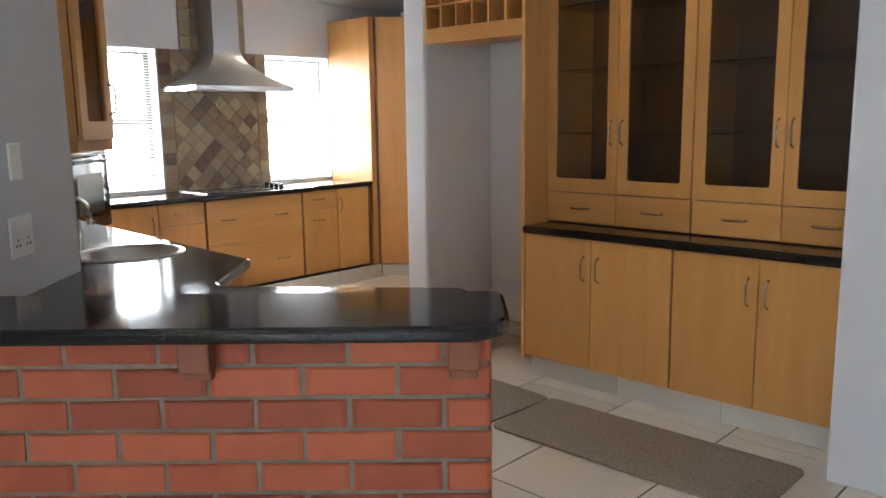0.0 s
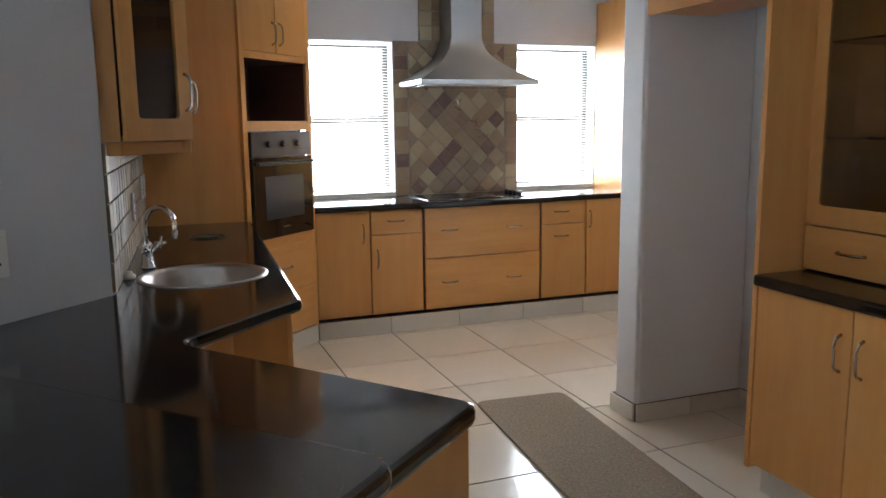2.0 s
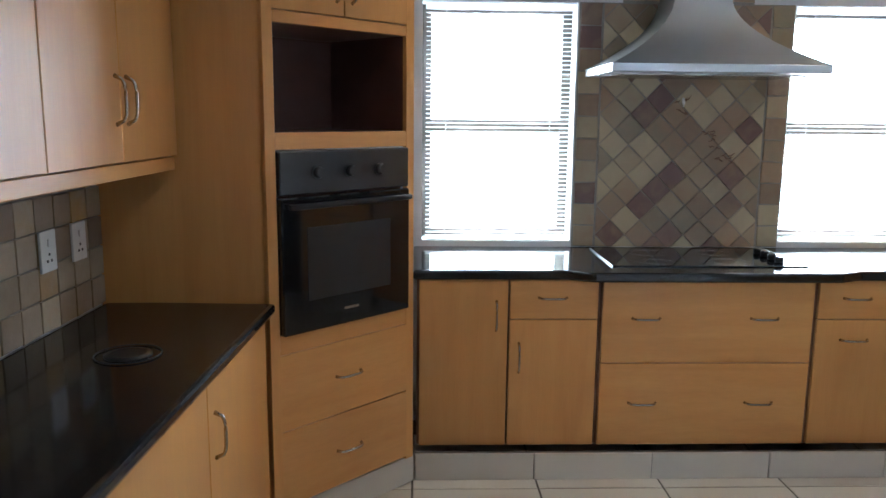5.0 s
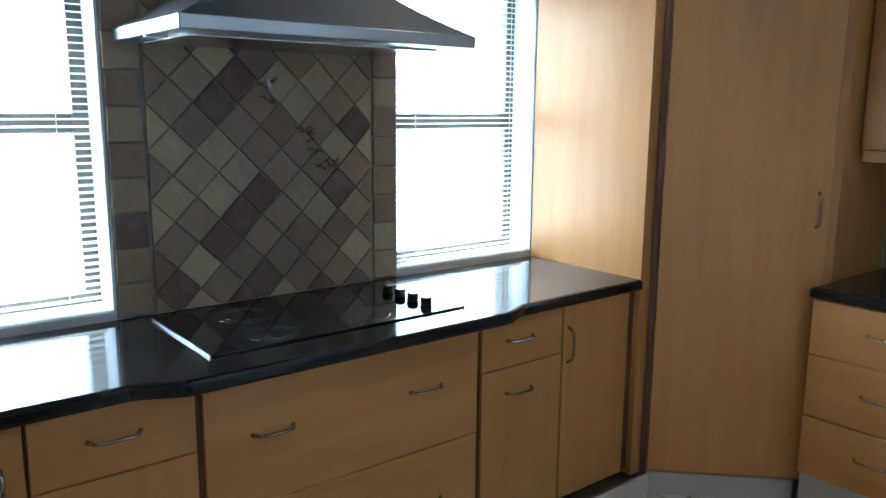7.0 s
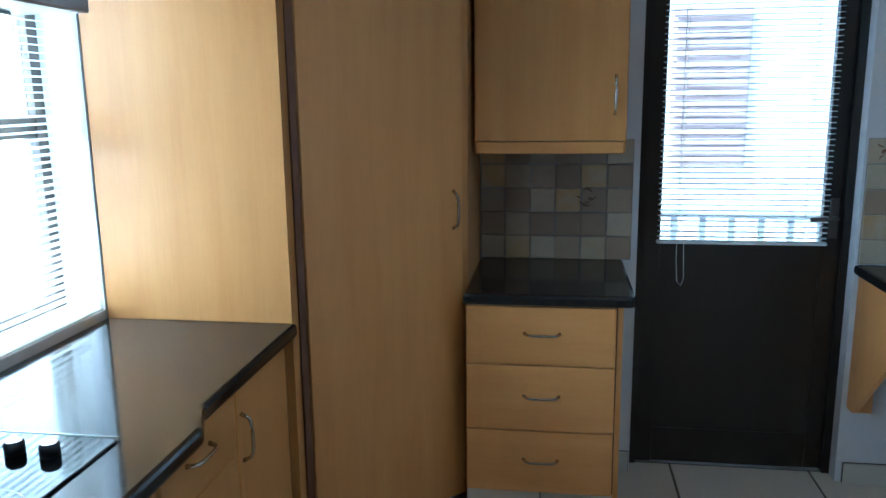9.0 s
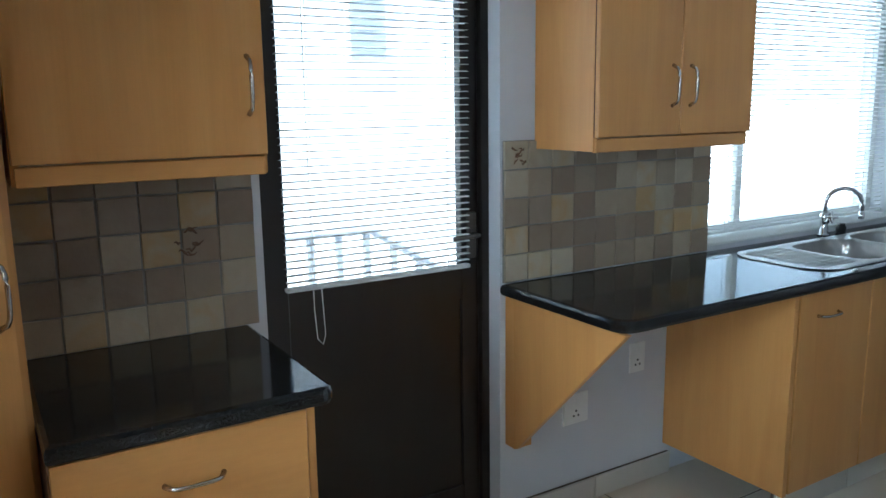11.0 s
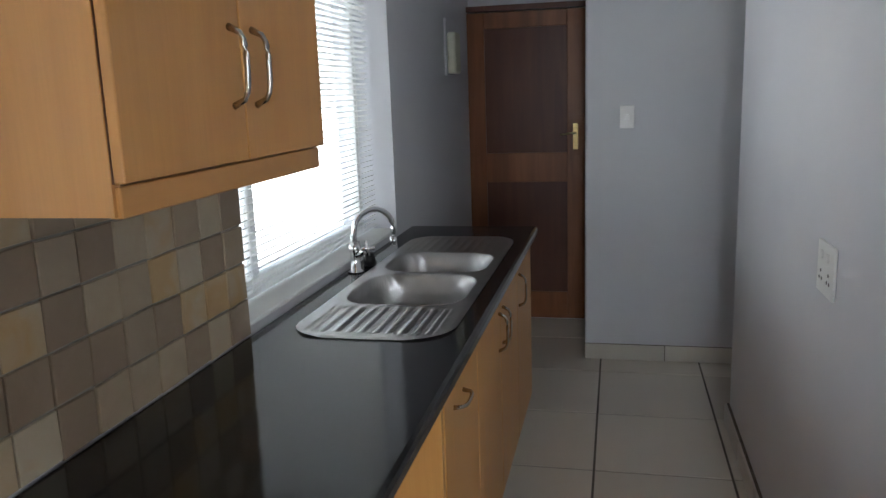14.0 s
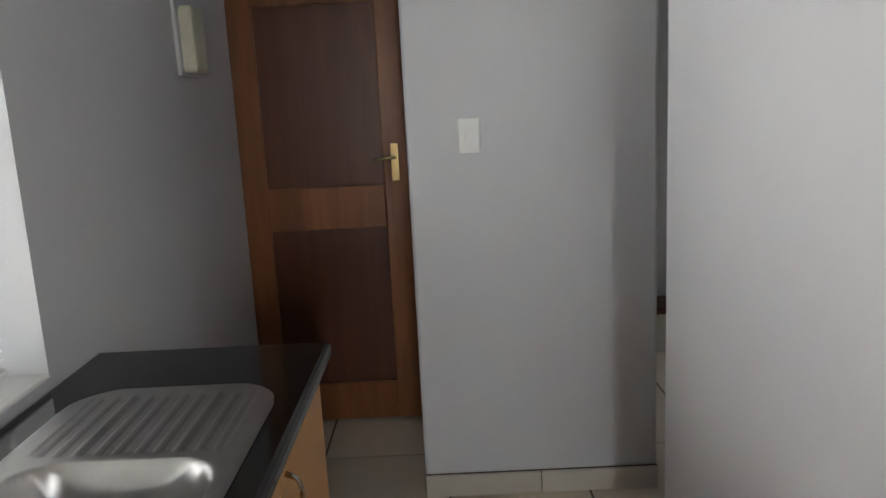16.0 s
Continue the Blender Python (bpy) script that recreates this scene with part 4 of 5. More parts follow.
c = cabinet("base_cabinet", "maple base cabinet with one door beside the oven tower", KM, 4.28, 4.94, 0.53, PZ, 0.866, g)
front(c, 4.28, PZ, 4.90, 0.866, [(4.33, 0.70, True)])
# open corner shelves in the angle
cs = thing("corner_shelf_unit", "open maple corner shelves under the angled worktop", "shelf unit")
a, b = Vector((-2.765, 1.678)), Vector((-2.385, 1.325))
mid = (a + b) / 2
bk = Vector((-0.70, -0.71))
for z in (PZ, 0.50):
    part("shelf", slab(ccw([a, mid, mid + bk * 0.38, a + Vector((0, -0.50))]), z, z + 0.02, 0.002), MAPLE, cs)
part("back_panel", slab(ccw([mid + bk * 0.01, mid + bk * 0.38, mid + bk * 0.38 + Vector((0.014, -0.014)), mid + bk * 0.01 + Vector((0.014, -0.014))]), PZ, 0.866), MAPLE, cs)
part("back_panel", slab(ccw([a + Vector((0.0, -0.5)), mid + bk * 0.38, mid + bk * 0.40, a + Vector((0, -0.52))]), PZ, 0.866), MAPLE, cs)
part("door", slab(ccw([mid + Vector((0.006, -0.006)), b, b + bk * 0.018, mid + Vector((0.006, -0.006)) + bk * 0.018]), PZ, 0.866), MAPLE, cs)
pc = thing("peninsula_cabinet", "maple cabinet forming the back of the brick peninsula", "cabinet")
part("body", slab(ccw([pen(-0.13, 0.265), pen(-0.13, 0.83), (-2.375, 1.31), pen(-1.10, 0.265)]), PZ, 0.872), MAPLE, pc)
part("end_panel", slab(ccw([pen(-0.128, 0.262), pen(-0.112, 0.262), pen(-0.112, 0.835), pen(-0.128, 0.835)]), 0.02, 0.872), MAPLE, pc)

# ---- upper cabinets over the prep sink ----
UZ, UT = 1.412, 2.42
UO = south(-3.06, 0.262)
UM = pose(UO.x, UO.y, 0, 0, 0, 177)
uc = thing("wall_cupboard", "maple wall cupboard with an angled glass corner door", "cabinet", pose(-0.012, -0.054, 0))
e0, e1 = Vector((-3.11, 1.275)), Vector((-3.34, 1.505))
part("side_panel", slab(ccw([(-3.110, 1.19), (-3.110, 1.272), (-3.128, 1.272), (-3.128, 1.19)]), UZ, UT), MAPLE, uc)
part("base_board", slab(ccw([(-3.130, 1.19), (-3.130, 1.24), (-3.355, 1.49), (-3.355, 1.19)]), UZ, UZ + 0.018), MAPLE, uc)
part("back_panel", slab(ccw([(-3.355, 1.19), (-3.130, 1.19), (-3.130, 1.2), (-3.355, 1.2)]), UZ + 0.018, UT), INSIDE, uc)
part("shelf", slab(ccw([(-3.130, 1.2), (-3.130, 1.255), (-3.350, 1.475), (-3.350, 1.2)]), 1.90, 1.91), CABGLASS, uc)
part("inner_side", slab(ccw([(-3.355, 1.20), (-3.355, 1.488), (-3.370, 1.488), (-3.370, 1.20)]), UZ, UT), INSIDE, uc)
gl = (e1 - e0).length
GM = pose(e0.x, e0.y, 0, 0, 0, 135)
glass_door(uc, 0.004, UZ, gl - 0.004, UT, [(gl - 0.035, UZ + 0.17)]).matrix_basis = GM
part("valance", bx(0.0, 0.004, UZ - 0.045, gl - 0.006, 0.02, UZ - 0.002, 0.002), MAPLE_H, uc, m=GM)
part("valance", bx(-3.121, 1.19, UZ - 0.045, -3.105, 1.27, UZ - 0.002), MAPLE, uc)
c = cabinet("wall_cupboard", "maple wall cupboard with four doors over the prep sink", UM, 3.371, 4.925, 0.315, UZ + 0.002, UT)
xs = [3.385, 3.74, 4.095, 4.50, 4.91]
for k in range(4):
    front(c, xs[k], UZ, xs[k + 1], UT, [((xs[k + 1] - 0.035) if k % 2 == 0 else xs[k] + 0.035, UZ + 0.17, True)])
part("corner_post", bx(3.347, -0.016, UZ - 0.045, 3.383, 0.01, UT, 0.002), MAPLE, c)
part("valance", bx(3.385, -0.008, UZ - 0.045, 4.91, 0.01, UZ - 0.002, 0.002), MAPLE_H, c)

# ---- dresser with glass doors, fridge alcove and wine rack ----
DXA, DXB = -2.60, -0.84
DM = pose(0, 3.455, 0)
g = "dresser base cabinets"
xs = [-2.61, -2.17, -1.705, -1.282, -0.875]
for k in (0, 2):
    c = cabinet("base_cabinet", "maple double-door base cabinet of the dresser", DM, xs[k], xs[k + 2], 0.62, PZ, 0.838, g)
    front(c, xs[k] + 0.004, PZ, xs[k + 1], 0.838, [(xs[k + 1] - 0.045, 0.68, True)])
    front(c, xs[k + 1], PZ, xs[k + 2] - 0.004, 0.838, [(xs[k + 1] + 0.045, 0.68, True)])
o = rounded(ccw([(-2.612, 3.41), (-0.873, 3.41), (-0.873, 4.096), (-2.612, 4.096)]), [0.02, 0, 0, 0], 4)
tagged(new("worktop", mesh("worktop", slab(ccw(o), 0.840, 0.884, 0.011), GRANITE)), "polished black granite top of the dresser base", "worktop")
ep = thing("tall_end_panel", "tall maple panel between fridge alcove and dresser", "panel", pose(0, 0, 0))
part("board", bx(-2.638, 3.44, 0.10, -2.614, 4.097, 2.45, 0.0015), MAPLE, ep)
UPM = pose(0, 3.668, 0)
xs = [-2.592, -2.157, -1.722, -1.276, -0.875]
for k in (0, 2):
    c = thing("dresser_cupboard", "maple display cupboard with glass doors above drawers", "cabinet", UPM, "dresser glass cupboards")
    x0, xm, x1 = xs[k] - (0.002 if k == 0 else 0), xs[k + 1], xs[k + 2]
    x0d = -2.612 if k == 0 else x0
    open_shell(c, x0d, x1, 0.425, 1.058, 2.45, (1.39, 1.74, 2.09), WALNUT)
    part("drawer_body", bx(x0d, 0.001, 0.886, x1, 0.425, 1.056), CARCASS, c)
    front(c, x0d + 0.003, 0.889, xm, 1.06, [((x0d + xm) / 2, 0.975, False)], True, "drawer")
    front(c, xm, 0.889, x1 - 0.003, 1.06, [((x1 + xm) / 2, 0.975, False)], True, "drawer")
    glass_door(c, x0d + 0.003, 1.062, xm, 2.45, [(xm - 0.033, 1.395)])
    glass_door(c, xm, 1.062, x1 - 0.003, 2.45, [(xm + 0.033, 1.395)])
wr = thing("wine_rack", "maple wine rack with square pigeonholes over the fridge alcove", "wine rack", pose(0, 3.46, 0))
RX0, RX1, RZ = -3.402, -2.641, 1.937
part("front_rail", bx(RX0, 0.0, RZ - 0.005, RX1, 0.02, RZ + 0.085, 0.002), MAPLE_H, wr)
part("base_board", bx(RX0, 0.02, RZ + 0.005, RX1, 0.35, RZ + 0.022), MAPLE, wr)
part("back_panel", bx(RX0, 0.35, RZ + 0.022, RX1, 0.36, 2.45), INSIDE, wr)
cell = (RX1 - RX0) / 6
for k in range(7):
    x = RX0 + 0.006 + (RX1 - RX0 - 0.012) * k / 6
    part("upright", bx(x - 0.006, 0.004, RZ + 0.085, x + 0.006, 0.35, 2.45), MAPLE, wr)
for k in range(1, 4):
    part("shelf", bx(RX0, 0.006, RZ + 0.085 + 0.128 * k, RX1, 0.35, RZ + 0.096 + 0.128 * k), MAPLE_H, wr)

# ---- fittings on the walls ----
def socket_plate(label, m, w, h, rockers, holes, category="socket"):
    """A wall plate; local y = 0 is the wall, it stands out towards -y."""
    s = thing("wall_socket" if holes else "light_switch", label, category, m)
    part("plate", bx(-w / 2, -0.009, -h / 2, w / 2, 0.0, h / 2, 0.003, 2), WHITE, s)
    for x, z, rw, rh in rockers:
        part("rocker", bx(x - rw / 2, -0.0135, z - rh / 2, x + rw / 2, -0.0085, z + rh / 2, 0.002), WHITE, s)
    for x, z in holes:
        for dx, dz in ((-0.011, -0.008), (0.011, -0.008), (0, 0.011)):
            part("pin_hole", lathe(bmesh.new(), [(0.0045, 0), (0.0045, 0.001)], 10), DARKPLASTIC, s, m=pose(x + dx, -0.0092, z + dz, 90, 0, 0))
    return s


pair = [(-0.028, 0.033, 0.016, 0.022), (0.028, 0.033, 0.016, 0.022)]
socket_plate("white double wall socket on the scullery wall", pose(-2.31, 4.381, 1.06, 0, 0, 180), 0.15, 0.13, pair, [(-0.035, -0.02), (0.035, -0.02)])
socket_plate("white single light switch on the passage wall", pose(-0.001, 4.84, 1.357, 0, 0, -90), 0.075, 0.12, [(0, 0, 0.026, 0.03)], [], "switch")
DW = math.degrees(math.atan2(-0.697, 0.717)) + 180
p = d0 + dv * 0.445
socket_plate("white double wall socket on the diagonal wall", pose(p.x + 0.001, p.y + 0.001, 1.112, 0, 0, DW), 0.15, 0.135, pair, [(-0.035, -0.02), (0.035, -0.02)])
p = d0 + dv * 0.44
socket_plate("white light switch above the socket on the diagonal wall", pose(p.x + 0.001, p.y + 0.001, 1.36, 0, 0, DW), 0.075, 0.12, [(0, 0, 0.026, 0.03)], [], "switch")
for k in (0.89, 1.49, 1.675):
    p = south(k, 0.016)
    socket_plate("white wall socket on the tiled splashback", pose(p.x, p.y, 1.155 if k > 1 else 1.12, 0, 0, 177), 0.085 if k > 1 else 0.075, 0.12, [(0, 0.025, 0.016, 0.022)], [(0, -0.02)])
socket_plate("white wall socket under the scullery worktop", pose(-3.23, NY - 0.001, 0.388), 0.12, 0.12, [(0.0, 0.03, 0.016, 0.022)], [(0, -0.02)])
socket_plate("white wall socket high under the scullery worktop", pose(-2.915, NY - 0.001, 0.53), 0.08, 0.12, [(0.0, 0.03, 0.016, 0.022)], [(0, -0.02)])
al = thing("alarm_box", "aged cream plastic intercom box on the wall", "intercom", pose(0.10, NY, 1.72))
part("backplate", bx(-0.09, -0.012, -0.11, 0.16, 0.0, 0.20, 0.003), PLASTER, al)
part("cover", bx(-0.07, -0.062, -0.10, 0.07, -0.012, 0.125, 0.012, 2), CREAM, al)
part("cable_clip", bx(0.075, -0.04, -0.04, 0.10, -0.012, 0.06, 0.003), DARKPLASTIC, al)

# ceiling downlights
for x, y in DOWNLIGHTS:
    dl = thing("downlight", "small round recessed ceiling downlight, lit", "ceiling light", pose(x, y, CEIL), "kitchen downlights")
    part("bezel", lathe(bmesh.new(), [(0.045, -0.006), (0.045, 0.0), (0.036, 0.0), (0.034, -0.004)], 24), SATIN, dl)
    part("bulb", lathe(bmesh.new(), [(0.030, -0.003), (0.030, -0.001)], 20), LAMP, dl)

# passage end ledge
ld = thing("bench_ledge", "dark wooden ledge at the end of the passage", "ledge", pose(1.698, 3.8, 0))
part("board", bx(-0.25, -0.38, 0.23, 0.0, 0.37, 0.27, 0.004), DOORPANEL, ld)
part("riser", bx(-0.22, -0.38, 0.0, 0.0, 0.37, 0.228), SKIRT, ld)

# rugs
for (x0, y0, x1, y1, rz) in ((-3.91, 2.765, -2.265, 3.265, -4.0), (-2.255, 2.70, -0.95, 3.215, 0.0)):
    rg = thing("rug", "beige ribbed woven runner rug on the tiles", "rug", pose((x0 + x1) / 2, (y0 + y1) / 2, 0.001, 0, 0, rz), "runner rugs")
    w, h = (x1 - x0) / 2, (y1 - y0) / 2
    o = rounded([(-w, -h), (w, -h), (w, h), (-w, h)], 0.06, 5)
    part("woven_mat", slab(o, 0, 0.013, 0.004), RUG, rg)

# ---- outside ----
tagged(new("ground", mesh("ground", bx(-400, -400, -0.35, 400, 400, -0.15), PAVING)), "pale paving and ground outside", "", "", "structure")
hs = thing("neighbouring_house", "white rendered house with faded brown shuttered windows", "house", pose(0, 0, 0))
part("wall", bx(-9.0, 11.2, -0.16, 3.5, 11.6, 4.6), RENDER_W, hs)
part("roof", slab([(-9.4, 10.7), (3.9, 10.7), (3.9, 14), (-9.4, 14)], 4.6, 4.8), ROOFTILE, hs)
wn_ = part("window", bx(-3.57, 11.15, 0.80, -2.80, 11.198, 2.42), LOUVRE, hs)
for k in range(16):
    part("louvre", bx(-3.54, 11.12, 0.84 + k * 0.098, -2.83, 11.16, 0.90 + k * 0.098), LOUVRE, wn_)
wn_ = part("window", bx(-1.66, 11.15, 1.95, -1.2, 11.198, 3.2), FRAMEWHITE, hs)
for k in range(12):
    part("louvre", bx(-1.63, 11.10, 1.98 + k * 0.1, -1.23, 11.16, 2.03 + k * 0.1), GREYMETAL, wn_)
rl = thing("railing", "white painted metal railing outside the back door", "railing")
part("top_rail", tube(bmesh.new(), [(-6.5, 8.1, 0.80), (-2.95, 8.1, 0.75), (-1.6, 8.1, -0.1)], 0.03, 6), GREYMETAL, rl)
part("bottom_rail", tube(bmesh.new(), [(-6.5, 8.1, 0.0), (-1.7, 8.1, -0.05)], 0.02, 6), GREYMETAL, rl)
for k in range(22):
    x = -6.4 + k * 0.19
    zt = 0.78 if x < -2.95 else 0.75 - 0.62 * (x + 2.95)
    part("baluster", bx(x - 0.02, 8.085, -0.15, x + 0.02, 8.115, zt), GREYMETAL, rl)
bwl = thing("boundary_wall", "white rendered boundary wall outside the kitchen windows", "wall")
part("wall", bx(-13.4, -4.0, -0.16, -13.1, 11.0, 1.35), RENDER_W, bwl)
for tx, ty, th in ((-15.5, 4.4, 4.2), (-16.0, 7.6, 4.6), (-15.2, 1.2, 3.8)):
    tr = thing("tree", "leafy green garden tree behind the boundary wall", "tree", pose(tx, ty, -0.15), "garden trees")
    bm = bmesh.new()
    tube(bm, [(0, 0, 0), (0.06, 0.02, th * 0.3), (0.0, 0.1, th * 0.6), (0.05, 0.05, th * 0.85)], [0.14, 0.11, 0.08, 0.03], 8)
    for k in range(7):
        a = k * 2.4
        tube(bm, [(0, 0.05, th * (0.35 + 0.06 * k)), (0.7 * math.cos(a), 0.7 * math.sin(a), th * (0.5 + 0.06 * k))], [0.05, 0.02], 6)
    part("trunk", bm, BARK, tr)
    vs, fs = [], []
    for k in range(2200):
        a, b, r = random.uniform(0, 6.283), random.gauss(0, 0.5), random.uniform(0.4, 1.0) ** 0.5
        c = Vector((1.5 * r * math.cos(a) * math.cos(b), 1.5 * r * math.sin(a) * math.cos(b), th * 0.68 + 1.3 * r * math.sin(b)))
        q = Euler((random.uniform(0, 6), random.uniform(0, 6), random.uniform(0, 6))).to_matrix()
        i = len(vs)
        vs += [c + q @ Vector(p) for p in ((-0.09, 0, 0), (0, -0.04, 0.01), (0.09, 0, 0), (0, 0.04, 0.01))]
        fs.append((i, i + 1, i + 2, i + 3))
    me = bpy.data.meshes.new("crown")
    me.from_pydata(vs, [], fs)
    me.materials.append(LEAF)
    cr = new("crown", me)
    cr.parent = tr

# ---- tiles, bricks and skirting, piece by piece ----
def tile_mesh(w, h, t, material, wob=0.0, seed=0, bev=0.0015, name="tile"):
    """A flat piece centred on its place: w along x, h along z, face towards -y."""
    rnd = random.Random(seed)
    bm = bmesh.new()
    bk = [(-w / 2, -h / 2), (w / 2, -h / 2), (w / 2, h / 2), (-w / 2, h / 2)]
    bk = [(x + rnd.uniform(-wob, wob), z + rnd.uniform(-wob, wob)) for x, z in bk]
    s = 1 - 2 * bev / min(w, h)
    b = [bm.verts.new((x, 0, z)) for x, z in bk]
    m_ = [bm.verts.new((x, -t + bev, z)) for x, z in bk]
    f = [bm.verts.new((x * s, -t, z * s)) for x, z in bk]
    for A_, B_ in ((b, m_), (m_, f)):
        for i in range(4):
            bm.faces.new((A_[i], A_[(i + 1) % 4], B_[(i + 1) % 4], B_[i]))
    bm.faces.new(f)
    return mesh(name, bm, material)


def clip_poly(poly, x0, x1, z0, z1):
    """A polygon cut to a rectangle."""
    for ax, lim, sg in ((0, x0, 1), (0, x1, -1), (1, z0, 1), (1, z1, -1)):
        out = []
        for i in range(len(poly)):
            a, b = poly[i - 1], poly[i]
            ia, ib = (a[ax] - lim) * sg >= 0, (b[ax] - lim) * sg >= 0
            if ia != ib:
                t = (lim - a[ax]) / (b[ax] - a[ax])
                out.append((a[0] + t * (b[0] - a[0]), a[1] + t * (b[1] - a[1])))
            if ib:
                out.append(b)
        poly = out
        if len(poly) < 3:
            return []
    return poly


# stone panel behind the hob: square border tiles and a field laid on the diagonal (local x is world y)
panel = thing("tile_panel", "slate tile panel laid diagonally behind the hob", "tiles", pose(WX, 0, 0, 0, 0, 90), kind="structure")
PY0, PY1, PZ0, PZ1 = 3.082, 4.118, 0.914, 2.082
part("grout_bed", bx(PY0, -0.006, PZ0, PY1, -0.001, PZ1), GROUT, panel)
part("grout_bed", bx(3.287, -0.006, PZ1, 3.917, -0.001, CEIL), GROUT, panel)
sq = [tile_mesh(0.1, 0.1, 0.008, SLATE, 0.0025, s) for s in range(4)]
IY0, IY1 = PY0 + 0.118, PY1 - 0.118
for k in range(11):
    z = PZ0 + 0.054 + k * 0.106
    for x in (PY0 + 0.056, PY1 - 0.056):
        shared("tile", sq[k % 4], panel, pose(x, -0.005, z, random.uniform(-0.6, 0.6), random.uniform(-1.2, 1.2), random.uniform(-0.6, 0.6)))
for k in range(4):
    for x in (3.34, 3.446, 3.552, 3.658, 3.764, 3.865):
        shared("tile", sq[k % 4], panel, pose(x, -0.005, PZ1 + 0.06 + k * 0.11, 0, random.uniform(-1, 1), 0))
dg = 0.1475
dm = [tile_mesh(0.0995, 0.0995, 0.008, SLATE, 0.003, s + 10) for s in range(5)]
full = 0
for i in range(-1, 9):
    for j in range(-1, 19):
        cx = IY0 + 0.07 + i * dg + (dg / 2 if j % 2 else 0)
        cz = PZ0 + 0.06 + j * dg / 2
        h = 0.0705
        dia = [(cx - h, cz), (cx, cz - h), (cx + h, cz), (cx, cz + h)]
        cl = clip_poly(dia, IY0, IY1, PZ0, PZ1 - 0.006)
        if len(cl) < 3:
            continue
        if cx - h >= IY0 and cx + h <= IY1 and cz - h >= PZ0 and cz + h <= PZ1 - 0.006:
            shared("tile", dm[(i * 3 + j) % 5], panel, pose(cx, -0.005, cz, random.uniform(-1, 1), 45 + random.uniform(-1.5, 1.5), random.uniform(-1, 1)))
        else:
            mx, mz = sum(p[0] for p in cl) / len(cl), sum(p[1] for p in cl) / len(cl)
            bm = bmesh.new()
            fv = [bm.verts.new((p[0] - mx, -0.008, p[1] - mz)) for p in cl]
            bv_ = [bm.verts.new((p[0] - mx, 0, p[1] - mz)) for p in cl]
            try:
                bm.faces.new(fv)
                for q in range(len(cl)):
                    bm.faces.new((fv[q - 1], fv[q], bv_[q], bv_[q - 1]))
            except ValueError:
                bm.free()
                continue
            part("tile", bm, SLATE, panel, m=pose(mx, -0.005, mz))
part("wall_hook", tube(bmesh.new(), [(3.60, -0.012, 1.64), (3.60, -0.022, 1.62), (3.60, -0.024, 1.60)], [0.006, 0.008, 0.005], 8), WHITE, panel)


def splashback(label, m, x0, x1, z0, z1, size):
    s = thing("splashback", label, "tiles", m, kind="structure")
    part("grout_bed", bx(x0, -0.005, z0, x1, -0.001, z1), GROUT, s)
    nx, nz = max(1, round((x1 - x0) / size)), max(1, round((z1 - z0) / size))
    pw_, ph_ = (x1 - x0) / nx, (z1 - z0) / nz
    ms = [tile_mesh(pw_ - 0.005, ph_ - 0.005, 0.009, SPLASH, 0.002, q + 30) for q in range(5)]
    for i in range(nx):
        for k in range(nz):
            shared("tile", ms[(i * 2 + k * 3) % 5], s, pose(x0 + (i + 0.5) * pw_, -0.004, z0 + (k + 0.5) * ph_, random.uniform(-0.8, 0.8), random.uniform(-0.7, 0.7), random.uniform(-0.8, 0.8)))
    return s


splashback("beige stone tile splashback over the short worktop", pose(0, NY, 0), -5.03, -4.425, 0.916, 1.40, 0.1)
splashback("beige stone tile splashback over the scullery worktop", pose(0, NY, 0), -3.565, -2.54, 0.916, 1.40, 0.1)
splashback("pale stone tile splashback behind the prep sink", pose(P0.x, P0.y, 0, 0, 0, 177), 0.012, 1.86, 0.916, 1.41, 0.1)

def fossil(x, y, z, rz, size, seed):
    """A fern-like brown marking in low relief on a tile."""
    rnd = random.Random(seed)
    f = thing("tile_relief", "brown fern-like fossil marking on a splashback tile", "tile relief", pose(x, y, z, 0, 0, rz))
    for k in range(9):
        px, pz = rnd.uniform(-0.4, 0.3) * size, rnd.uniform(-0.35, 0.35) * size
        pts = [(px, 0, pz)]
        for q in range(4):
            px, pz = px + rnd.uniform(0.02, 0.12) * size, pz + rnd.uniform(-0.1, 0.1) * size
            pts.append((px, 0, pz))
        part("vein", tube(bmesh.new(), pts, [0.0012, 0.0028, 0.0035, 0.0024, 0.001], 5), FOSSIL, f)


fossil(-4.625, NY - 0.0145, 1.17, 0, 0.09, 3)
fossil(-3.515, NY - 0.0145, 1.345, 0, 0.09, 8)
fossil(WX + 0.0145, 3.585, 1.60, 90, 0.10, 5)
fossil(WX + 0.0145, 3.73, 1.45, 90, 0.10, 6)
fossil(WX + 0.0145, 3.81, 1.38, 90, 0.11, 7)

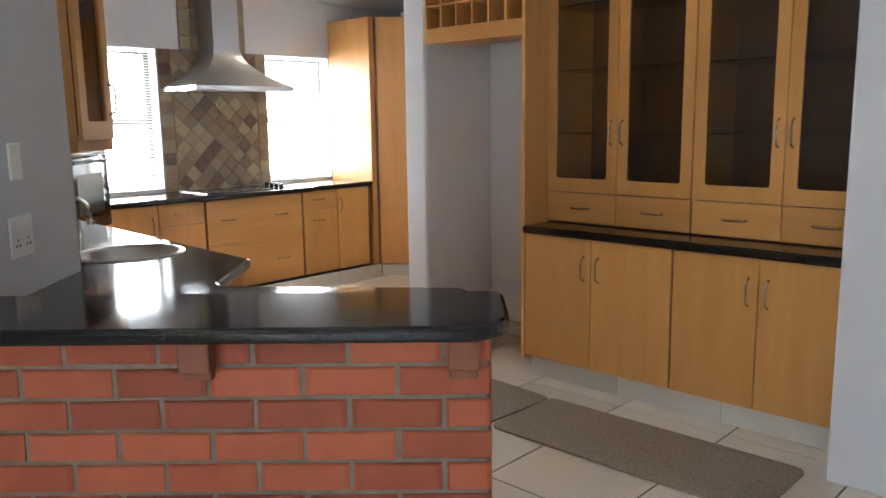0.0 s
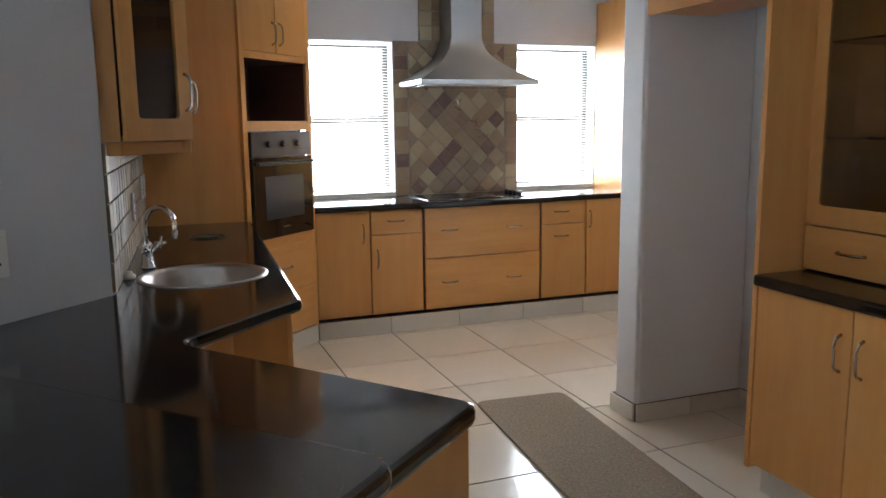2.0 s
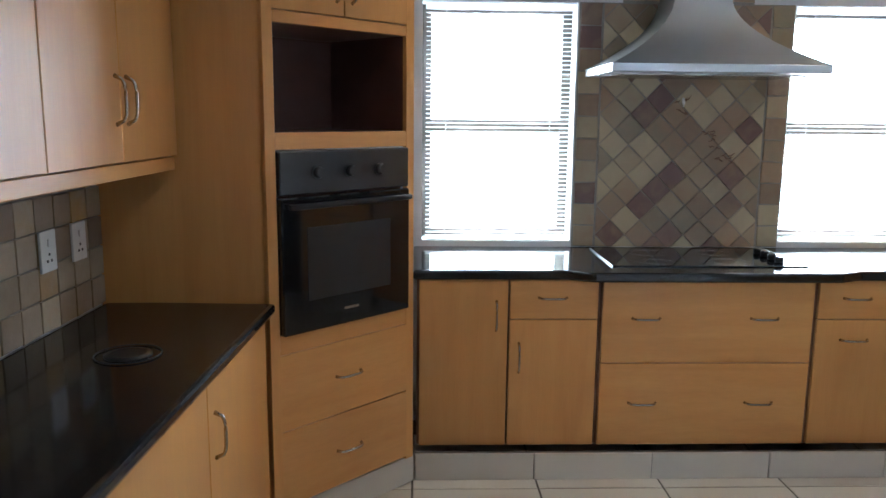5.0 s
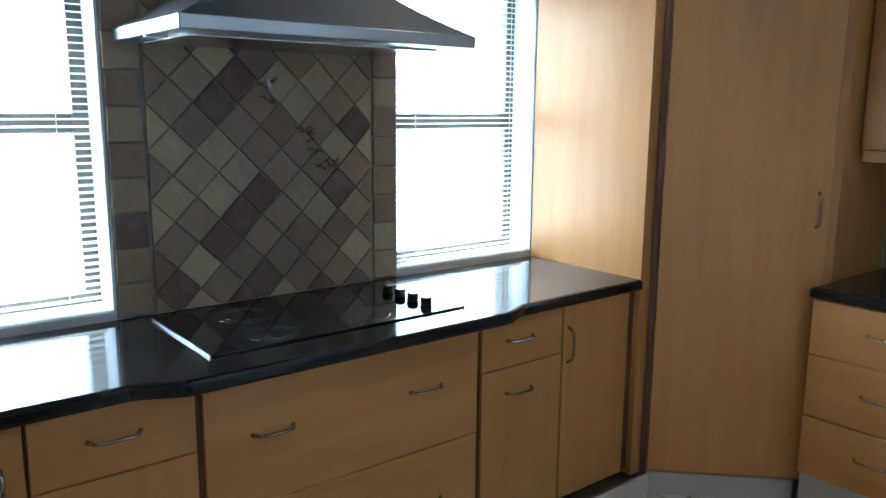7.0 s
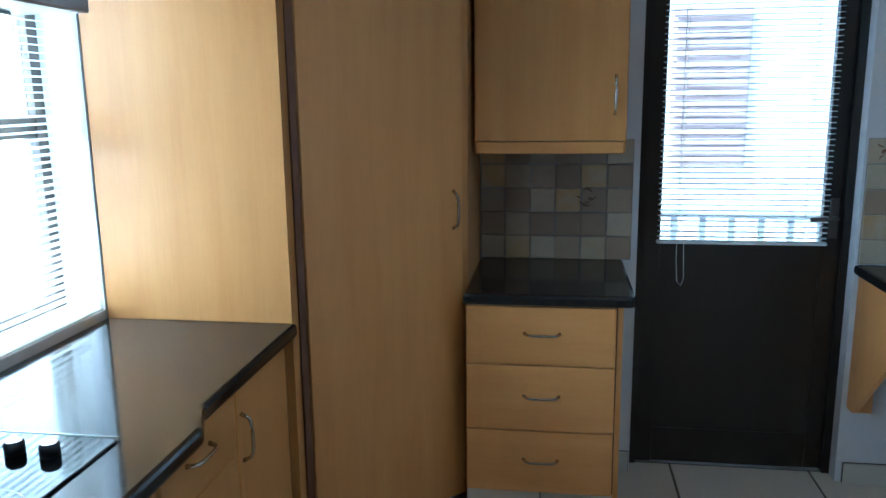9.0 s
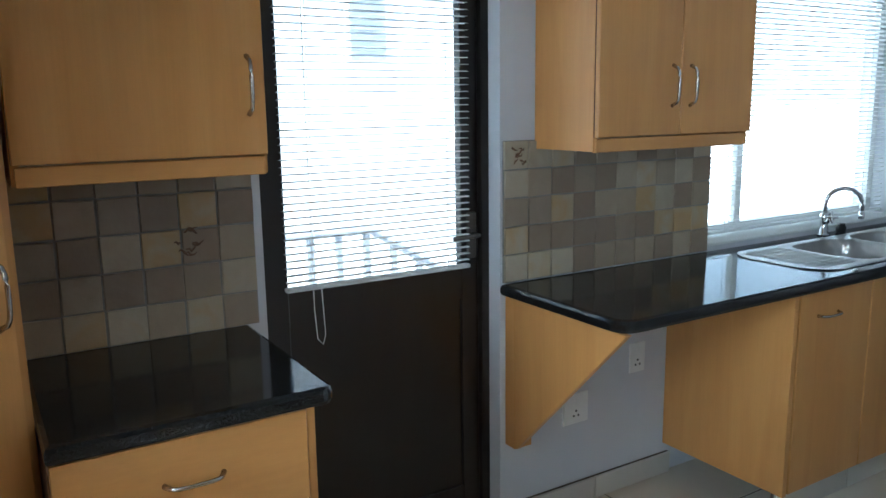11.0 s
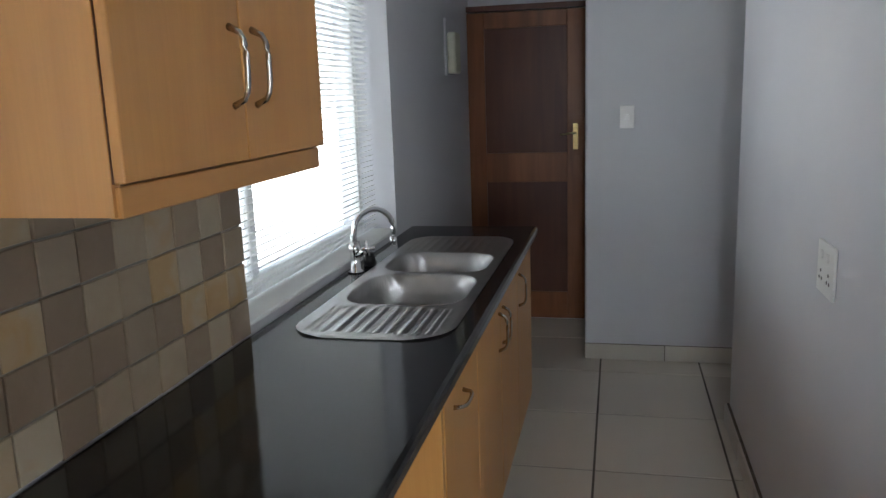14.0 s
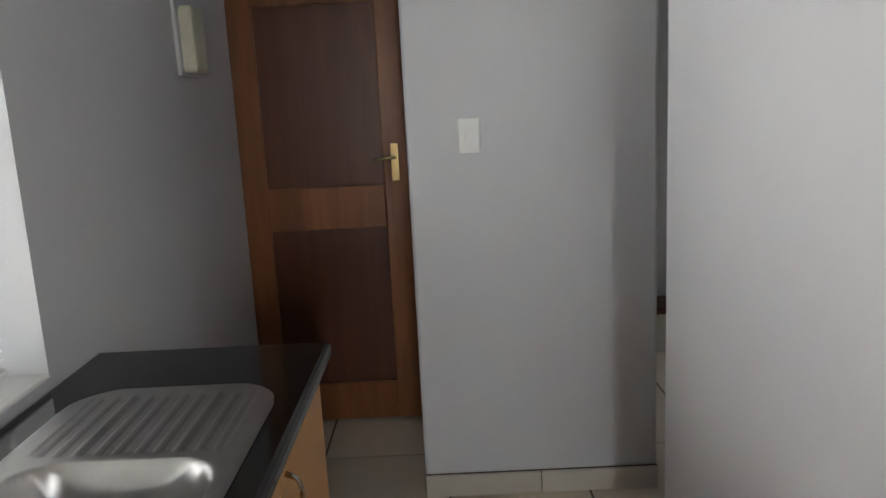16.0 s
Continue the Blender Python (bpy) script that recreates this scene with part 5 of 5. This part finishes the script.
# brick peninsula wall
bw = thing("brick_wall", "red face-brick half wall under the bar top", "wall", pose(pen(0, 0).x, pen(0, 0).y, 0, 0, 0, math.degrees(math.atan2(bu.y, bu.x))), kind="structure")
L0, L1 = wall_u(0.09) + 0.01, -0.052
part("mortar_core", bx(L0, 0.083, 0.0, L1 - 0.004, 0.192, 0.966), MORTAR, bw)
BL, BH, BD = 0.218, 0.071, 0.110
fullb = [tile_mesh(BL, BH, 0.012, BRICK, 0.0018, q + 50, 0.004, "brick") for q in range(5)]
cut_cache = {}
course = 0.0825
for k in range(12):
    z = 0.966 - 0.03 - k * course
    if z < 0.03:
        break
    x = L1 + (0.0 if k % 2 else 0.112)
    i = 0
    while x > L0:
        xr, xl = min(x, L1), max(x - BL, L0)
        w = xr - xl
        if w > 0.03:
            if w > BL - 0.002:
                me = fullb[(i * 2 + k) % 5]
            else:
                key = round(w, 3)
                if key not in cut_cache:
                    cut_cache[key] = tile_mesh(w, BH, 0.012, BRICK, 0.0015, 77, 0.004, "brick")
                me = cut_cache[key]
            shared("brick", me, bw, pose((xr + xl) / 2, 0.086 + random.uniform(-0.0015, 0.0015), z, random.uniform(-0.5, 0.5), random.uniform(-0.35, 0.35), random.uniform(-0.4, 0.4)))
        x -= BL + 0.0125
        i += 1
    if z > 0.03:
        me = cut_cache.setdefault("end", tile_mesh(0.1, BH, 0.008, BRICK, 0.001, 5, 0.003, "brick"))
        shared("brick", me, bw, pose(L1 - 0.003, 0.138, z, 0, 0, 90))
for u in (-0.115, -0.75):
    cb = thing("corbel", "stained wooden corbel under the bar top", "bracket", pose(pen(u, 0).x, pen(u, 0).y, 0, 0, 0, math.degrees(math.atan2(bu.y, bu.x))), "bar corbels")
    part("block", bx(-0.038, 0.02, 0.895, 0.038, 0.0735, 0.9675, 0.004, 2), CORBEL, cb)
    part("lower_block", bx(-0.034, 0.045, 0.868, 0.034, 0.0735, 0.896, 0.004, 2), CORBEL, cb)

# tiled plinths and skirtings
def tiled_strip(name, a, b, z0, z1, size, label, thick=0.01):
    """A row of upright tiles along a line, facing to the right of its way."""
    a, b = Vector(a), Vector(b)
    d = b - a
    n = max(1, round(d.length / size))
    s = thing(name, label, "skirting", pose(a.x, a.y, 0, 0, 0, math.degrees(math.atan2(d.y, d.x))), kind="structure")
    w = d.length / n
    part("backing", bx(0, 0.0005, z0, d.length, 0.012, z1 - 0.001), FLOORGROUT, s)
    me = tile_mesh(w - 0.005, z1 - z0 - 0.003, thick, SKIRT, 0.0006, 90)
    for k in range(n):
        shared("tile", me, s, pose((k + 0.5) * w, 0.0, (z0 + z1) / 2))
    return s


tiled_strip("baseboard", (-5.45, 2.31), (-5.45, 4.88), 0.0, 0.122, 0.5, "cream tile plinth under the hob cabinets")
tiled_strip("baseboard", (-4.915, 1.755), (-5.45, 2.30), 0.0, 0.122, 0.55, "cream tile plinth under the oven tower")
tiled_strip("baseboard", (-5.50, 4.94), (-5.09, 5.35), 0.0, 0.098, 0.4, "cream tile plinth under the pantry")
tiled_strip("baseboard", (-5.03, 5.28), (-4.50, 5.28), 0.0, 0.182, 0.35, "cream tile plinth under the drawer cabinet")
tiled_strip("baseboard", (-2.60, 3.50), (-0.88, 3.50), 0.0, 0.122, 0.5, "cream tile plinth under the dresser")
tiled_strip("baseboard", (-2.70, 5.335), (-0.89, 5.335), 0.0, 0.127, 0.5, "cream tile plinth under the scullery cabinets")
tiled_strip("baseboard", tuple(south(-0.26, 0.50)), tuple(south(1.86, 0.50)), 0.0, 0.122, 0.5, "cream tile plinth under the prep sink cabinets")
tiled_strip("baseboard", (-0.012, 5.06), (-0.012, 4.18), 0.0, 0.088, 0.4, "cream tile skirting on the passage wall")
tiled_strip("baseboard", (-0.80, 4.392), (-3.595, 4.392), 0.0, 0.088, 0.4, "cream tile skirting on the scullery wall")
tiled_strip("baseboard", (-3.607, 4.385), (-3.607, 3.46), 0.0, 0.088, 0.4, "cream tile skirting on the alcove wall")
tiled_strip("baseboard", (-3.605, 3.448), (-3.40, 3.448), 0.0, 0.088, 0.2, "cream tile skirting on the alcove wall end")
tiled_strip("baseboard", (-3.393, 3.45), (-3.393, 4.088), 0.0, 0.088, 0.4, "cream tile skirting in the fridge alcove")
tiled_strip("baseboard", (-3.39, 4.088), (-2.645, 4.088), 0.0, 0.088, 0.4, "cream tile skirting at the back of the alcove")
tiled_strip("baseboard", (-3.55, NY - 0.012), (-2.72, NY - 0.012), 0.0, 0.088, 0.4, "cream tile skirting under the open worktop")
tiled_strip("baseboard", (-4.49, NY - 0.012), (-4.405, NY - 0.012), 0.0, 0.088, 0.2, "cream tile skirting beside the back door")

# floor tiles
tm = []
for q in range(3):
    bm = bmesh.new()
    box(bm, -0.281, -0.2623, -0.02, 0.281, 0.2623, 0.0, 0.0012)
    tm.append(mesh("floor_tile", bm, FLOORTILE))
for i in range(-1, 15):
    for j in range(-10, 8):
        cx, cy = -5.365 + 0.5715 * (i + 0.5), 2.30 + 0.534 * (j + 0.5)
        if cx < -1.8 and cy < 0.9 or cx > 0.9 and cy > 4.4 or cx > 1.9 and cy > 3.4 or cx > 2.75:
            continue
        shared("floor_tile", tm[(i + j) % 3], floor, pose(cx, cy, random.uniform(-0.0006, 0.0004), random.uniform(-0.04, 0.04), random.uniform(-0.04, 0.04), 0))
